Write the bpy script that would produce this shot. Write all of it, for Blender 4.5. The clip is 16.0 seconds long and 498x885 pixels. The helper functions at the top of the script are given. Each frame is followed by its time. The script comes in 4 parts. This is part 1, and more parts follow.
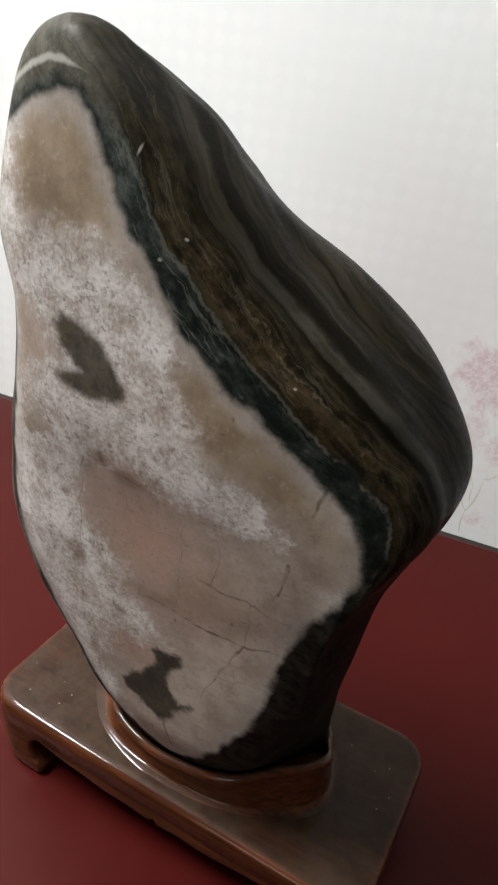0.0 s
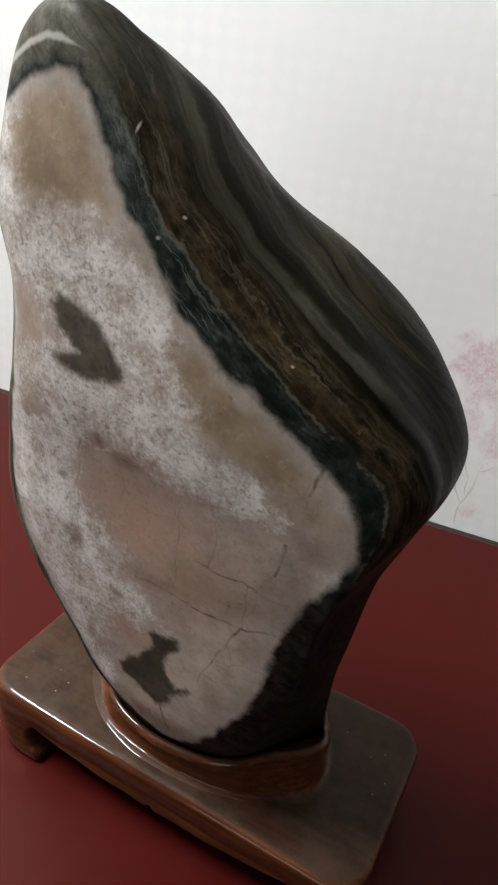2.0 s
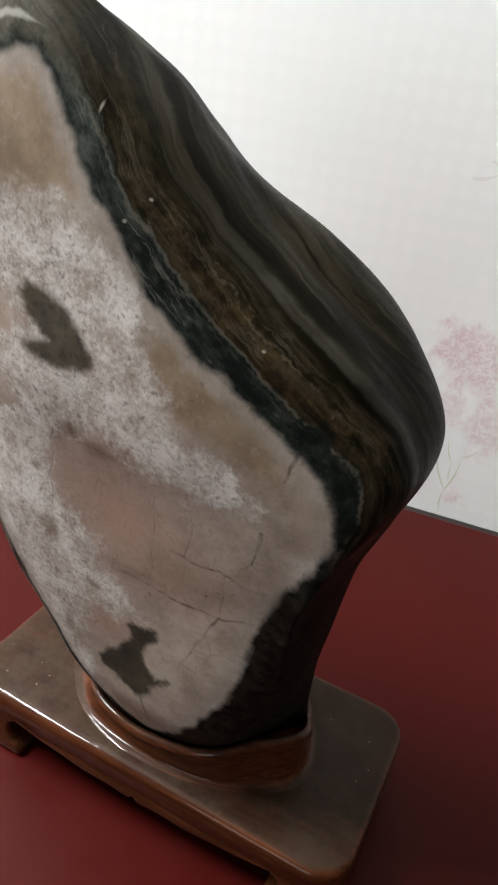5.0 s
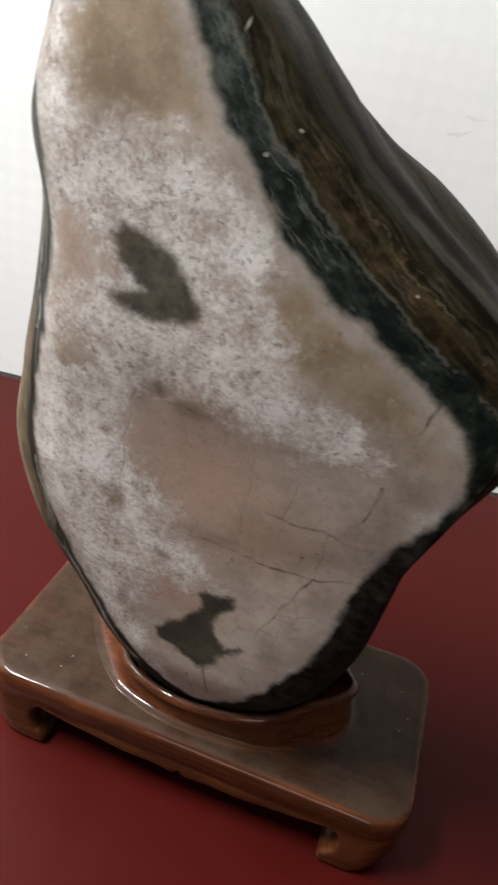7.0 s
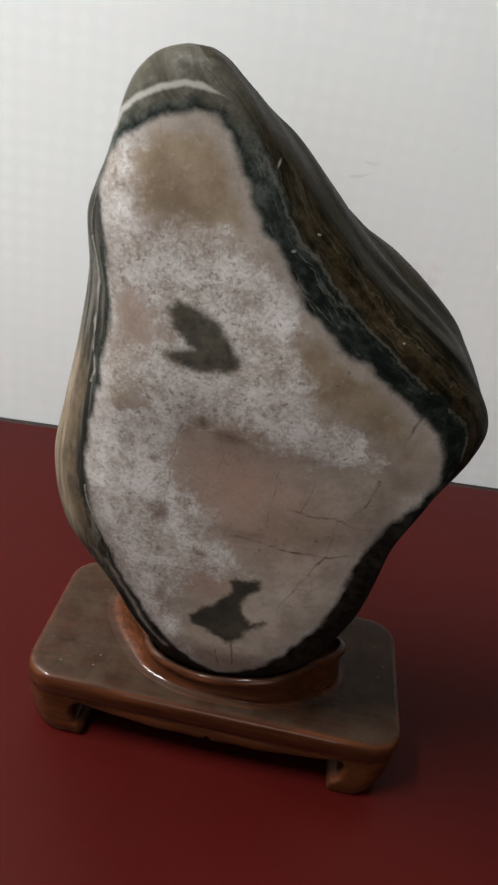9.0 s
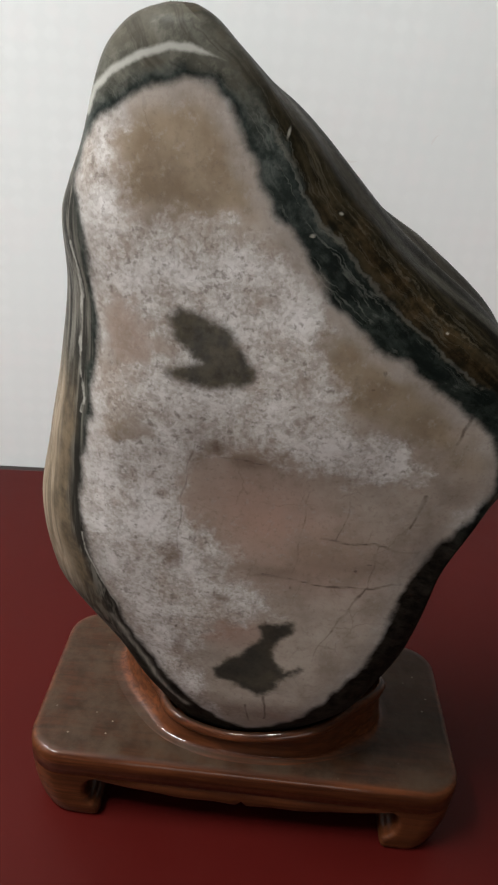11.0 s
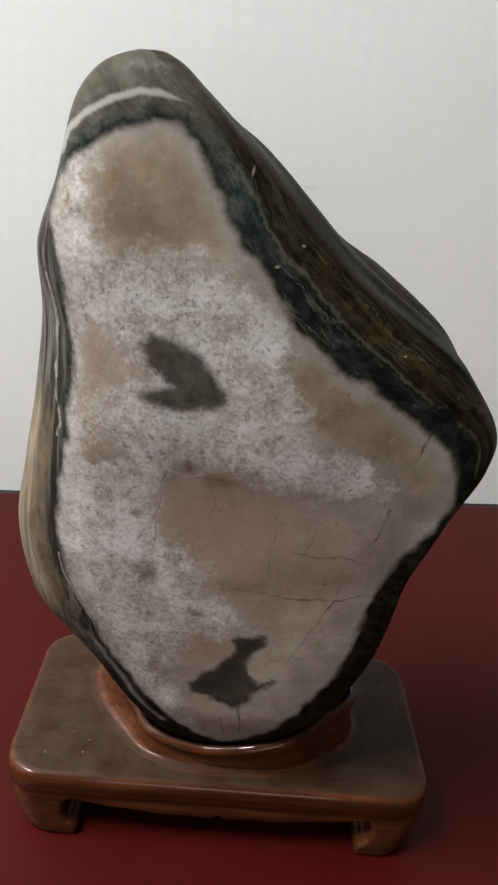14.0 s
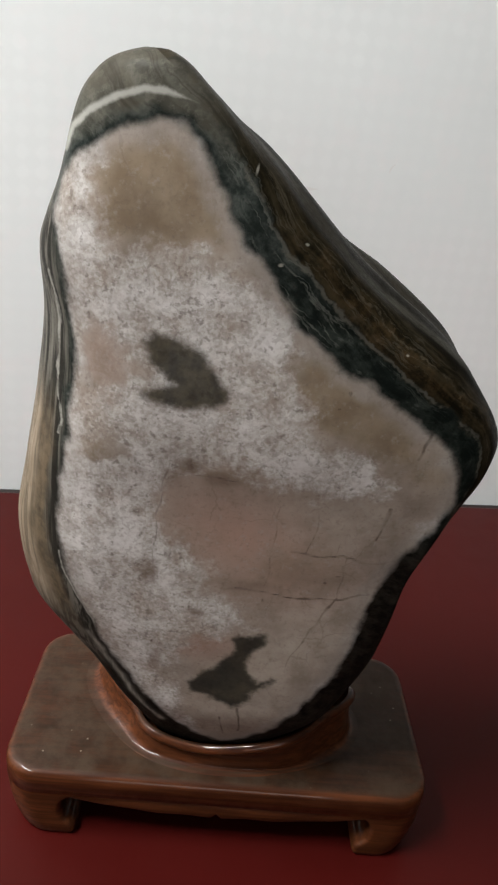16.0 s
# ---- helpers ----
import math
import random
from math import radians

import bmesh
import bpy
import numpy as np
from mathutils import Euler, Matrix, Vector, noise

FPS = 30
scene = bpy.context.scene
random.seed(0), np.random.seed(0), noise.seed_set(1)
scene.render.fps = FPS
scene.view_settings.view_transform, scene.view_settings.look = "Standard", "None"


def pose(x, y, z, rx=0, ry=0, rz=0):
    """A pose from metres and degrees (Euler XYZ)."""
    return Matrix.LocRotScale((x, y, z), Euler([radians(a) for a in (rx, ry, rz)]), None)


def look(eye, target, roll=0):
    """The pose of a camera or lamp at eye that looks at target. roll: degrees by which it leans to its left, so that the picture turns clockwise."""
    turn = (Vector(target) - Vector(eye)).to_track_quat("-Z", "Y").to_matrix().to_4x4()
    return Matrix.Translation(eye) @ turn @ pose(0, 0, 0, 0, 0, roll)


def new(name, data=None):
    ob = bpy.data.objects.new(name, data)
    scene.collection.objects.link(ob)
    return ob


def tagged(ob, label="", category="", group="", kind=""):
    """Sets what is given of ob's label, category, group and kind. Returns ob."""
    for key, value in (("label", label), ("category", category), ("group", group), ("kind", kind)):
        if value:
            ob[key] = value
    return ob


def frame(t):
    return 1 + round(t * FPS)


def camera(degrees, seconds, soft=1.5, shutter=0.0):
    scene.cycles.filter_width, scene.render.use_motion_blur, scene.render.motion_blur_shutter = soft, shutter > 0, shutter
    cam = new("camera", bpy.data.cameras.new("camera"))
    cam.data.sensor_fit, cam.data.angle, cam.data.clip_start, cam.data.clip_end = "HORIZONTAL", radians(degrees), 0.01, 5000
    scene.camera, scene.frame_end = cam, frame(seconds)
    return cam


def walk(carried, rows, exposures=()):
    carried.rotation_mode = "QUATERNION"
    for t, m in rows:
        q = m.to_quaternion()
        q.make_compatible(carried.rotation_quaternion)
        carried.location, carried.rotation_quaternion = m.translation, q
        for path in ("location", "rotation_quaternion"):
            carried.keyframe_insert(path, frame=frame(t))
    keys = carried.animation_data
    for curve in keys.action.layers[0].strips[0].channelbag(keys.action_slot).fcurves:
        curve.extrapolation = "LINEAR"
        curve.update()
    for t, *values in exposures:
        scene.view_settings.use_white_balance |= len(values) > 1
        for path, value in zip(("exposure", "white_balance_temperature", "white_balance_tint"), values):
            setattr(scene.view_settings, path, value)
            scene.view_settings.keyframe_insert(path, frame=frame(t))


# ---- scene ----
cam = camera(38.22, 16.0, soft=2.2, shutter=0.5)
ROWS = [
    (0.0, 0.0048, -0.1987, 0.3770, 60.43, -6.58, 21.91),
    (0.5, 0.0086, -0.2058, 0.3782, 61.36, -6.45, 21.51),
    (1.0, 0.0069, -0.2033, 0.3742, 60.89, -6.54, 21.66),
    (1.5, 0.0059, -0.2023, 0.3723, 60.48, -6.71, 21.52),
    (2.0, 0.0062, -0.2026, 0.3717, 60.45, -6.80, 21.58),
    (2.5, 0.0093, -0.2034, 0.3735, 60.59, -6.62, 21.34),
    (3.0, 0.0076, -0.2019, 0.3719, 60.20, -6.93, 21.10),
    (3.5, 0.0086, -0.2027, 0.3723, 60.47, -7.04, 20.77),
    (4.0, 0.0126, -0.2049, 0.3756, 61.15, -6.61, 20.76),
    (6.3, -0.0206, -0.1880, 0.3538, 57.39, -9.81, 16.89),
    (6.5, -0.0326, -0.2038, 0.3517, 58.59, -10.00, 12.93),
    (7.0, -0.0627, -0.2101, 0.3501, 58.37, -9.34, 11.38),
    (7.5, -0.0771, -0.2163, 0.3503, 58.97, -9.34, 9.36),
    (7.7, -0.0807, -0.2296, 0.3463, 59.74, -9.20, 5.54),
    (7.8, -0.0897, -0.2497, 0.3538, 61.62, -9.80, 4.33),
    (8.0, -0.1302, -0.2618, 0.3773, 60.68, -10.35, 3.44),
    (8.2, -0.1310, -0.2741, 0.3885, 60.40, -10.26, 2.38),
    (8.3, -0.1180, -0.2755, 0.3913, 59.91, -9.52, 1.82),
    (8.5, -0.1257, -0.2885, 0.3835, 60.45, -9.96, 1.75),
    (9.0, -0.1176, -0.2762, 0.3828, 60.40, -9.13, 0.58),
    (9.5, -0.1150, -0.2364, 0.3625, 59.77, -7.66, -0.24),
    (9.7, -0.1234, -0.2257, 0.3535, 60.45, -6.34, -2.69),
    (11.8, -0.1330, -0.2486, 0.3697, 63.88, -4.64, -4.91),
    (12.0, -0.1308, -0.2502, 0.3718, 64.36, -4.54, -5.92),
    (12.5, -0.1281, -0.2508, 0.3702, 64.78, -4.68, -6.64),
    (13.0, -0.1333, -0.2499, 0.3675, 64.82, -5.39, -6.25),
    (13.5, -0.1329, -0.2512, 0.3671, 64.64, -5.38, -6.24),
    (14.0, -0.1345, -0.2482, 0.3654, 64.54, -5.63, -6.48),
    (14.5, -0.1319, -0.2498, 0.3667, 64.97, -5.30, -7.16),
    (15.0, -0.1355, -0.2481, 0.3640, 64.65, -6.01, -6.73),
    (15.5, -0.1357, -0.2484, 0.3645, 64.67, -6.11, -6.86),
    (16.0, -0.1370, -0.2485, 0.3643, 64.65, -6.04, -6.72),
]
walk(cam, [(t, pose(x, y, z, rx, ry, rz)) for t, x, y, z, rx, ry, rz in ROWS], [(0.0, 0.52), (1.0, 0.40), (2.0, 0.46), (3.0, 0.52), (4.0, 0.52), (6.5, 0.72), (7.5, 0.65), (8.0, 0.42), (8.6, 0.24), (9.7, 0.24), (12.0, 0.31), (16.0, 0.31)])

# ---- light ----
world = bpy.data.worlds.new("sky")
scene.world = world
world.use_nodes = True
sky = world.node_tree.nodes.new("ShaderNodeTexSky")
sky.sky_type, sky.sun_disc = "NISHITA", False
sky.sun_elevation, sky.sun_rotation = radians(35), radians(250)
back = world.node_tree.nodes["Background"]
world.node_tree.links.new(sky.outputs[0], back.inputs[0])
back.inputs[1].default_value = 0.08


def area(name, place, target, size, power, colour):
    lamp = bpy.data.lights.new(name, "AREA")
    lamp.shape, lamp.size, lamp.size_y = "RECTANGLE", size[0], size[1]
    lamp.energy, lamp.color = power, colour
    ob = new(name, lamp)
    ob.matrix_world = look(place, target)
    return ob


# two unseen lamps, added: a front fill, and a strip up on the left
# fill in an added window, set low to brighten face more than table
area("added_front_fill", (-0.36, -2.76, 0.20), (-0.08, 0.05, 0.22), (1.3, 1.2), 9.0, (1.0, 0.985, 0.965))
# strip without a fixture, placed to suit the glints and left-hand brightness
area("added_strip_light", (-1.04, -0.15, 1.62), (-0.40, 0.04, 0.0), (0.90, 0.09), 48.0, (1.0, 0.985, 0.96))


# ---- materials ----
class Nodes:
    """A short hand for one node material."""

    def __init__(self, name, rough=0.5, coat=0.0):
        self.mat = bpy.data.materials.new(name)
        self.mat.use_nodes = True
        self.tree = self.mat.node_tree
        self.bsdf = self.tree.nodes["Principled BSDF"]
        self.bsdf.inputs["Roughness"].default_value = rough
        self.bsdf.inputs["Coat Weight"].default_value = coat
        self.where = self.add("ShaderNodeTexCoord").outputs["Object"]

    def add(self, kind, **inputs):
        node = self.tree.nodes.new(kind)
        for key, value in inputs.items():
            self.set(node.inputs[key.replace("_", " ")], value)
        return node

    def set(self, socket, value):
        if isinstance(value, bpy.types.NodeSocket):
            self.tree.links.new(value, socket)
        elif isinstance(value, tuple) and len(value) == 3 and socket.type == "RGBA":
            socket.default_value = (*value, 1.0)
        else:
            socket.default_value = value

    def math(self, op, a, b=0.0, c=0.0):
        node = self.tree.nodes.new("ShaderNodeMath")
        node.operation = op
        for k, v in enumerate((a, b, c)):
            self.set(node.inputs[k], v)
        return node.outputs[0]

    def mix(self, fac, a, b):
        node = self.tree.nodes.new("ShaderNodeMix")
        node.data_type = "RGBA"
        for key, v in ((0, fac), (6, a), (7, b)):
            self.set(node.inputs[key], v)
        return node.outputs[2]

    def step(self, value, low, high, out0=0.0, out1=1.0):
        node = self.tree.nodes.new("ShaderNodeMapRange")
        node.interpolation_type = "SMOOTHSTEP"
        for k, v in enumerate((value, low, high, out0, out1)):
            self.set(node.inputs[k], v)
        return node.outputs[0]

    def noise(self, scale, detail=4.0, rough=0.55, vector=None, stretch=None, warp=0.0):
        vector = vector or self.where
        if stretch:
            node = self.tree.nodes.new("ShaderNodeMapping")
            self.set(node.inputs[0], vector)
            node.inputs[3].default_value = stretch
            vector = node.outputs[0]
        node = self.add("ShaderNodeTexNoise", Vector=vector, Scale=scale, Detail=detail, Roughness=rough, Distortion=warp)
        return node.outputs[0]

    def attr(self, name):
        node = self.tree.nodes.new("ShaderNodeAttribute")
        node.attribute_name = name
        return node.outputs[2]

    def vec(self, x, y, z=0.0):
        return self.add("ShaderNodeCombineXYZ", X=x, Y=y, Z=z).outputs[0]

    def bump(self, height, strength, distance):
        node = self.add("ShaderNodeBump", Strength=strength, Distance=distance, Height=height)
        self.tree.links.new(node.outputs[0], self.bsdf.inputs["Normal"])

    def done(self, colour, rough=None):
        self.set(self.bsdf.inputs["Base Color"], colour)
        if rough is not None:
            self.set(self.bsdf.inputs["Roughness"], rough)
        return self.mat


def wood_material():
    n = Nodes("varnished_wood", 0.34, 0.5)
    grain = n.noise(1.0, 6.0, 0.6, stretch=(16.0, 260.0, 420.0), warp=0.5)
    wide = n.noise(26.0, 4.0)
    blotch = n.noise(60.0, 6.0, 0.68)
    dust = n.noise(170.0, 5.0, 0.68)
    colour = n.mix(n.step(grain, 0.30, 0.70), (0.034, 0.0096, 0.0030), (0.098, 0.0295, 0.0098))
    colour = n.mix(n.step(wide, 0.35, 0.7, 0.0, 0.5), colour, (0.0234, 0.0062, 0.0017))
    # dust and old wax lie on what faces up
    up = n.step(n.add("ShaderNodeSeparateXYZ", Vector=n.add("ShaderNodeNewGeometry").outputs["Normal"]).outputs[2], 0.88, 0.995)
    film = n.math("MULTIPLY", up, n.step(n.math("ADD", n.math("MULTIPLY", dust, 0.45), n.math("MULTIPLY", blotch, 0.55)), 0.36, 0.60, 0.62, 0.90))
    colour = n.mix(film, colour, n.mix(n.step(blotch, 0.35, 0.68), (0.0160, 0.0100, 0.0060), (0.0420, 0.0285, 0.0185)))
    wax = n.add("ShaderNodeTexVoronoi", Vector=n.where, Scale=140.0).outputs[0]
    colour = n.mix(n.math("MULTIPLY", n.math("MULTIPLY", up, n.step(wide, 0.46, 0.58)), n.step(wax, 0.10, 0.05, 0.0, 0.7)), colour, (0.24, 0.21, 0.17))
    n.set(n.bsdf.inputs["Coat Weight"], n.math("MAXIMUM", 0.0, n.math("SUBTRACT", 0.42, n.math("MULTIPLY", film, 0.46))))
    n.bsdf.inputs["Coat Roughness"].default_value = 0.055
    n.bsdf.inputs["Specular IOR Level"].default_value = 0.10
    n.bump(n.math("ADD", n.math("MULTIPLY", grain, 0.6), n.math("MULTIPLY", dust, 0.4)), 0.14, 0.0005)
    skin = n.add("ShaderNodeBump", Strength=0.10, Distance=0.0004, Height=n.math("ADD", n.noise(330.0, 3.0), n.noise(70.0, 2.0)))
    n.tree.links.new(skin.outputs[0], n.bsdf.inputs["Coat Normal"])
    return n.done(colour, n.step(dust, 0.3, 0.7, 0.42, 0.58))


def lacquer_material():
    n = Nodes("red_lacquer", 0.3)
    wide = n.noise(3.0, 3.0)
    fine = n.noise(260.0, 3.0)
    colour = n.mix(n.step(wide, 0.3, 0.7), (0.0350, 0.0029, 0.0024), (0.0435, 0.0039, 0.0032))
    n.bump(fine, 0.05, 0.0004)
    n.bsdf.inputs["Specular IOR Level"].default_value = 0.15
    n.bsdf.inputs["Specular Tint"].default_value = (1.0, 0.50, 0.46, 1.0)
    return n.done(colour, n.step(n.noise(40.0, 4.0), 0.3, 0.7, 0.32, 0.40))


def wallpaper_material():
    n = Nodes("wallpaper", 0.75)
    split = n.add("ShaderNodeSeparateXYZ", Vector=n.where)
    x, z = split.outputs[0], split.outputs[2]
    a = n.math("SINE", n.math("MULTIPLY", n.math("ADD", x, z), 2 * math.pi / 0.031))
    b = n.math("SINE", n.math("MULTIPLY", n.math("SUBTRACT", x, z), 2 * math.pi / 0.031))
    dots = n.step(n.math("ADD", n.math("MULTIPLY", a, b), n.math("MULTIPLY", n.noise(85.0, 3.0), 1.1)), 0.2, 1.2)
    wide = n.noise(2.2, 2.0)
    faded = n.step(n.noise(9.0, 3.0), 0.35, 0.65, 0.10, 0.42)
    colour = n.mix(n.math("MULTIPLY", dots, faded), (0.755, 0.790, 0.797), (0.818, 0.852, 0.860))
    colour = n.mix(n.step(n.noise(42.0, 3.0), 0.50, 0.66, 0.0, 0.30), colour, (0.80, 0.79, 0.80))
    colour = n.mix(n.step(wide, 0.5, 0.75, 0.0, 0.35), colour, (0.83, 0.81, 0.82))
    # washed pink bloom clouds of the print
    for cx, cz, r, amount in ((0.022, 0.150, 0.042, 0.70), (0.002, 0.162, 0.026, 0.55), (0.012, 0.110, 0.024, 0.45), (0.050, 0.095, 0.034, 0.60), (0.060, 0.200, 0.034, 0.35), (0.0342, 0.0165, 0.012, 0.5)):
        d = n.math("ADD", n.math("POWER", n.math("SUBTRACT", x, cx), 2.0), n.math("POWER", n.math("SUBTRACT", z, cz), 2.0))
        d = n.math("ADD", n.math("SQRT", d), n.math("MULTIPLY", n.math("SUBTRACT", n.noise(70.0, 4.0), 0.5), 0.05))
        petals = n.step(n.noise(230.0, 3.0, warp=1.0), 0.38, 0.62, 0.35, 1.0)
        colour = n.mix(n.math("MULTIPLY", n.step(d, r, r * 0.35, 0.0, amount), petals), colour, (0.60, 0.44, 0.48))
    n.bump(n.noise(600.0, 3.0), 0.1, 0.0003)
    return n.done(colour)


def plain_material(name, colour, rough=0.6, other=None, scale=8.0):
    n = Nodes(name, rough)
    other = other or tuple(0.85 * c for c in colour)
    n.bump(n.noise(300.0, 3.0), 0.08, 0.0005)
    return n.done(n.mix(n.step(n.noise(scale, 4.0), 0.35, 0.65), colour, other))


def stone_material():
    n = Nodes("polished_stone", 0.4)
    warp = n.math("SUBTRACT", n.noise(120.0, 5.0, 0.6), 0.5)
    wide = n.math("SUBTRACT", n.noise(45.0, 4.0), 0.5)
    fine = n.noise(480.0, 5.0, 0.65)
    speck = n.noise(760.0, 4.0, 0.7)
    grit = n.noise(1300.0, 3.0, 0.6)
    mid = n.noise(75.0, 5.0, 0.6)
    mottle = n.noise(190.0, 5.0, 0.65)
    pitted = n.noise(270.0, 4.0, 0.7)
    ragged = n.math("MULTIPLY", n.math("SUBTRACT", fine, 0.5), 0.006)
    # quartz face: smooth beige, tan and pink fields, and a grainy white crust
    face = n.step(n.math("ADD", n.attr("face"), n.math("ADD", n.math("MULTIPLY", warp, 0.0022), n.math("ADD", n.math("MULTIPLY", wide, 0.0050), n.math("MULTIPLY", ragged, 0.22)))), -0.0020, 0.0024)
    light = n.mix(n.step(mid, 0.3, 0.7), (0.2200, 0.1810, 0.1500), (0.3050, 0.2620, 0.2230))
    light = n.mix(n.math("MULTIPLY", n.attr("pink"), n.step(mid, 0.15, 0.7, 0.55, 1.0)), light, (0.2980, 0.1820, 0.1420))
    light = n.mix(n.step(n.math("ADD", n.attr("tan"), n.math("ADD", n.math("MULTIPLY", wide, 0.7), n.math("MULTIPLY", warp, 0.35))), 0.10, 1.05, 0.0, 0.78), light, n.mix(n.step(mid, 0.3, 0.7), (0.1560, 0.1120, 0.0660), (0.2200, 0.1680, 0.1100)))
    light = n.mix(n.step(n.noise(38.0, 5.0, 0.6, stretch=(1.3, 1.0, 1.0)), 0.52, 0.66, 0.0, 0.26), light, (0.1418, 0.1094, 0.0810))
    light = n.mix(n.step(n.noise(48.0, 4.0, 0.6), 0.46, 0.34, 0.0, 0.18), light, (0.2278, 0.2076, 0.1873))
    light = n.mix(n.step(n.noise(62.0, 6.0, 0.7), 0.56, 0.70, 0.0, 0.26), light, (0.1367, 0.0993, 0.0709))
    light = n.mix(n.step(mottle, 0.60, 0.75, 0.0, 0.30), light, (0.3038, 0.2785, 0.2531))
    light = n.mix(n.step(fine, 0.52, 0.70, 0.0, 0.34), light, (0.1250, 0.0960, 0.0760))
    light = n.mix(n.step(pitted, 0.55, 0.70, 0.0, 0.40), light, (0.2900, 0.2650, 0.2400))
    # hair cracks between the grains of the smooth field
    bent = n.tree.nodes.new("ShaderNodeVectorMath")
    bent.operation = "ADD"
    n.set(bent.inputs[0], n.where)
    n.set(bent.inputs[1], n.vec(n.math("MULTIPLY", warp, 0.012), 0.0, n.math("MULTIPLY", wide, 0.02)))
    cells = n.tree.nodes.new("ShaderNodeTexVoronoi")
    cells.feature = "DISTANCE_TO_EDGE"
    n.set(cells.inputs["Vector"], bent.outputs[0])
    cells.inputs["Scale"].default_value = 46.0
    hair = n.math("MULTIPLY", n.step(cells.outputs["Distance"], 0.024, 0.004, 0.0, 0.26), n.step(n.noise(40.0, 3.0), 0.48, 0.62))
    light = n.mix(hair, light, (0.0861, 0.0588, 0.0425))
    # crust: fine white grain, thick in places and worn through to beige in others
    thick = n.math("ADD", n.math("MULTIPLY", n.noise(62.0, 6.0, 0.66), 0.74), n.math("MULTIPLY", pitted, 0.26))
    crust = n.mix(n.step(n.math("ADD", n.math("MULTIPLY", speck, 0.28), n.math("MULTIPLY", pitted, 0.72)), 0.34, 0.62), (0.2500, 0.2180, 0.1920), (0.5100, 0.4880, 0.4720))
    crust = n.mix(n.step(thick, 0.48, 0.60, 0.0, 0.85), crust, n.mix(n.step(fine, 0.35, 0.65), (0.2183, 0.1741, 0.1416), (0.3221, 0.2823, 0.2476)))
    crust = n.mix(n.step(thick, 0.50, 0.38, 0.0, 0.70), crust, (0.6000, 0.5880, 0.5800))
    # sugary grain of single crystals
    grains = n.add("ShaderNodeTexVoronoi", Vector=n.where, Scale=760.0).outputs["Color"]
    sugar = n.add("ShaderNodeSeparateXYZ", Vector=grains).outputs[0]
    crust = n.mix(n.step(sugar, 0.50, 1.0, 0.0, 0.26), crust, (0.6000, 0.5850, 0.5720))
    crust = n.mix(n.step(sugar, 0.50, 0.0, 0.0, 0.34), crust, (0.1900, 0.1640, 0.1430))
    pits = n.noise(330.0, 3.0, 0.6)
    crust = n.mix(n.step(pits, 0.57, 0.69, 0.0, 0.60), crust, (0.1154, 0.0965, 0.0819))
    crust = n.mix(n.step(fine, 0.60, 0.72, 0.0, 0.5), crust, (0.5771, 0.5624, 0.5519))
    crust = n.mix(n.step(n.math("ADD", n.attr("leftfield"), n.math("ADD", n.math("MULTIPLY", warp, 2.6), n.math("ADD", n.math("MULTIPLY", wide, 1.2), n.math("MULTIPLY", ragged, 60.0)))), 0.35, 0.95, 0.0, 0.8), crust, light)
    crust_edge = n.math("ADD", n.attr("smooth"), n.math("ADD", n.math("ADD", n.math("MULTIPLY", warp, 0.024), n.math("MULTIPLY", wide, 0.016)), n.math("MULTIPLY", ragged, 1.5)))
    light = n.mix(n.step(crust_edge, -0.0046, 0.0052), crust, light)
    light = n.mix(n.step(grit, 0.60, 0.78, 0.0, 0.35), light, (0.1114, 0.0911, 0.0759))
    light = n.mix(n.math("MULTIPLY", n.attr("stain"), n.step(mid, 0.25, 0.65, 0.45, 0.9)), light, (0.0950, 0.0570, 0.0360))
    line = n.math("ADD", n.attr("crack"), n.math("MULTIPLY", n.math("SUBTRACT", fine, 0.5), 0.0010))
    light = n.mix(n.math("MULTIPLY", n.step(line, 0.00085, 0.0001, 0.0, 0.75), n.step(n.noise(95.0, 3.0), 0.34, 0.58, 0.25, 1.0)), light, (0.0560, 0.0360, 0.0240))
    spot = n.step(n.math("ADD", n.attr("spot"), n.math("ADD", n.math("MULTIPLY", warp, 0.0042), n.math("MULTIPLY", ragged, 0.35))), -0.0020, 0.0024)
    light = n.mix(n.math("MULTIPLY", spot, 0.94), light, n.mix(n.step(n.noise(160.0, 5.0), 0.3, 0.7), (0.0200, 0.0185, 0.0130), (0.0620, 0.0530, 0.0340)))
    light = n.mix(n.math("MULTIPLY", n.math("MULTIPLY", spot, n.attr("lowspot")), n.step(mid, 0.25, 0.6, 0.15, 0.62)), light, (0.0125, 0.0130, 0.0122))
    rim = n.step(n.math("ADD", n.attr("face"), n.math("MULTIPLY", warp, 0.008)), 0.009, 0.002, 0.0, 0.45)
    light = n.mix(n.math("MULTIPLY", rim, n.math("SUBTRACT", 1.0, spot)), light, n.mix(n.step(fine, 0.35, 0.65), (0.1823, 0.1600, 0.1398), (0.2886, 0.2714, 0.2531)))
    # layered flank: green next to the quartz, then rusty brown, then thin olive layers
    along, strata = n.attr("along"), n.attr("strata")
    wavy = n.math("ADD", strata, n.math("ADD", n.math("MULTIPLY", warp, 0.0022), n.math("MULTIPLY", wide, 0.0050)))
    streak = n.noise(1.0, 3.0, 0.55, vector=n.vec(n.math("MULTIPLY", wavy, 400.0), n.math("MULTIPLY", along, 30.0), 0.0), warp=0.3)
    broad = n.noise(1.0, 3.0, 0.5, vector=n.vec(n.math("MULTIPLY", wavy, 165.0), n.math("MULTIPLY", along, 20.0), 7.0), warp=0.3)
    patch = n.noise(110.0, 5.0, 0.65)
    rough_patch = n.math("MULTIPLY", n.math("SUBTRACT", patch, 0.5), 0.012)
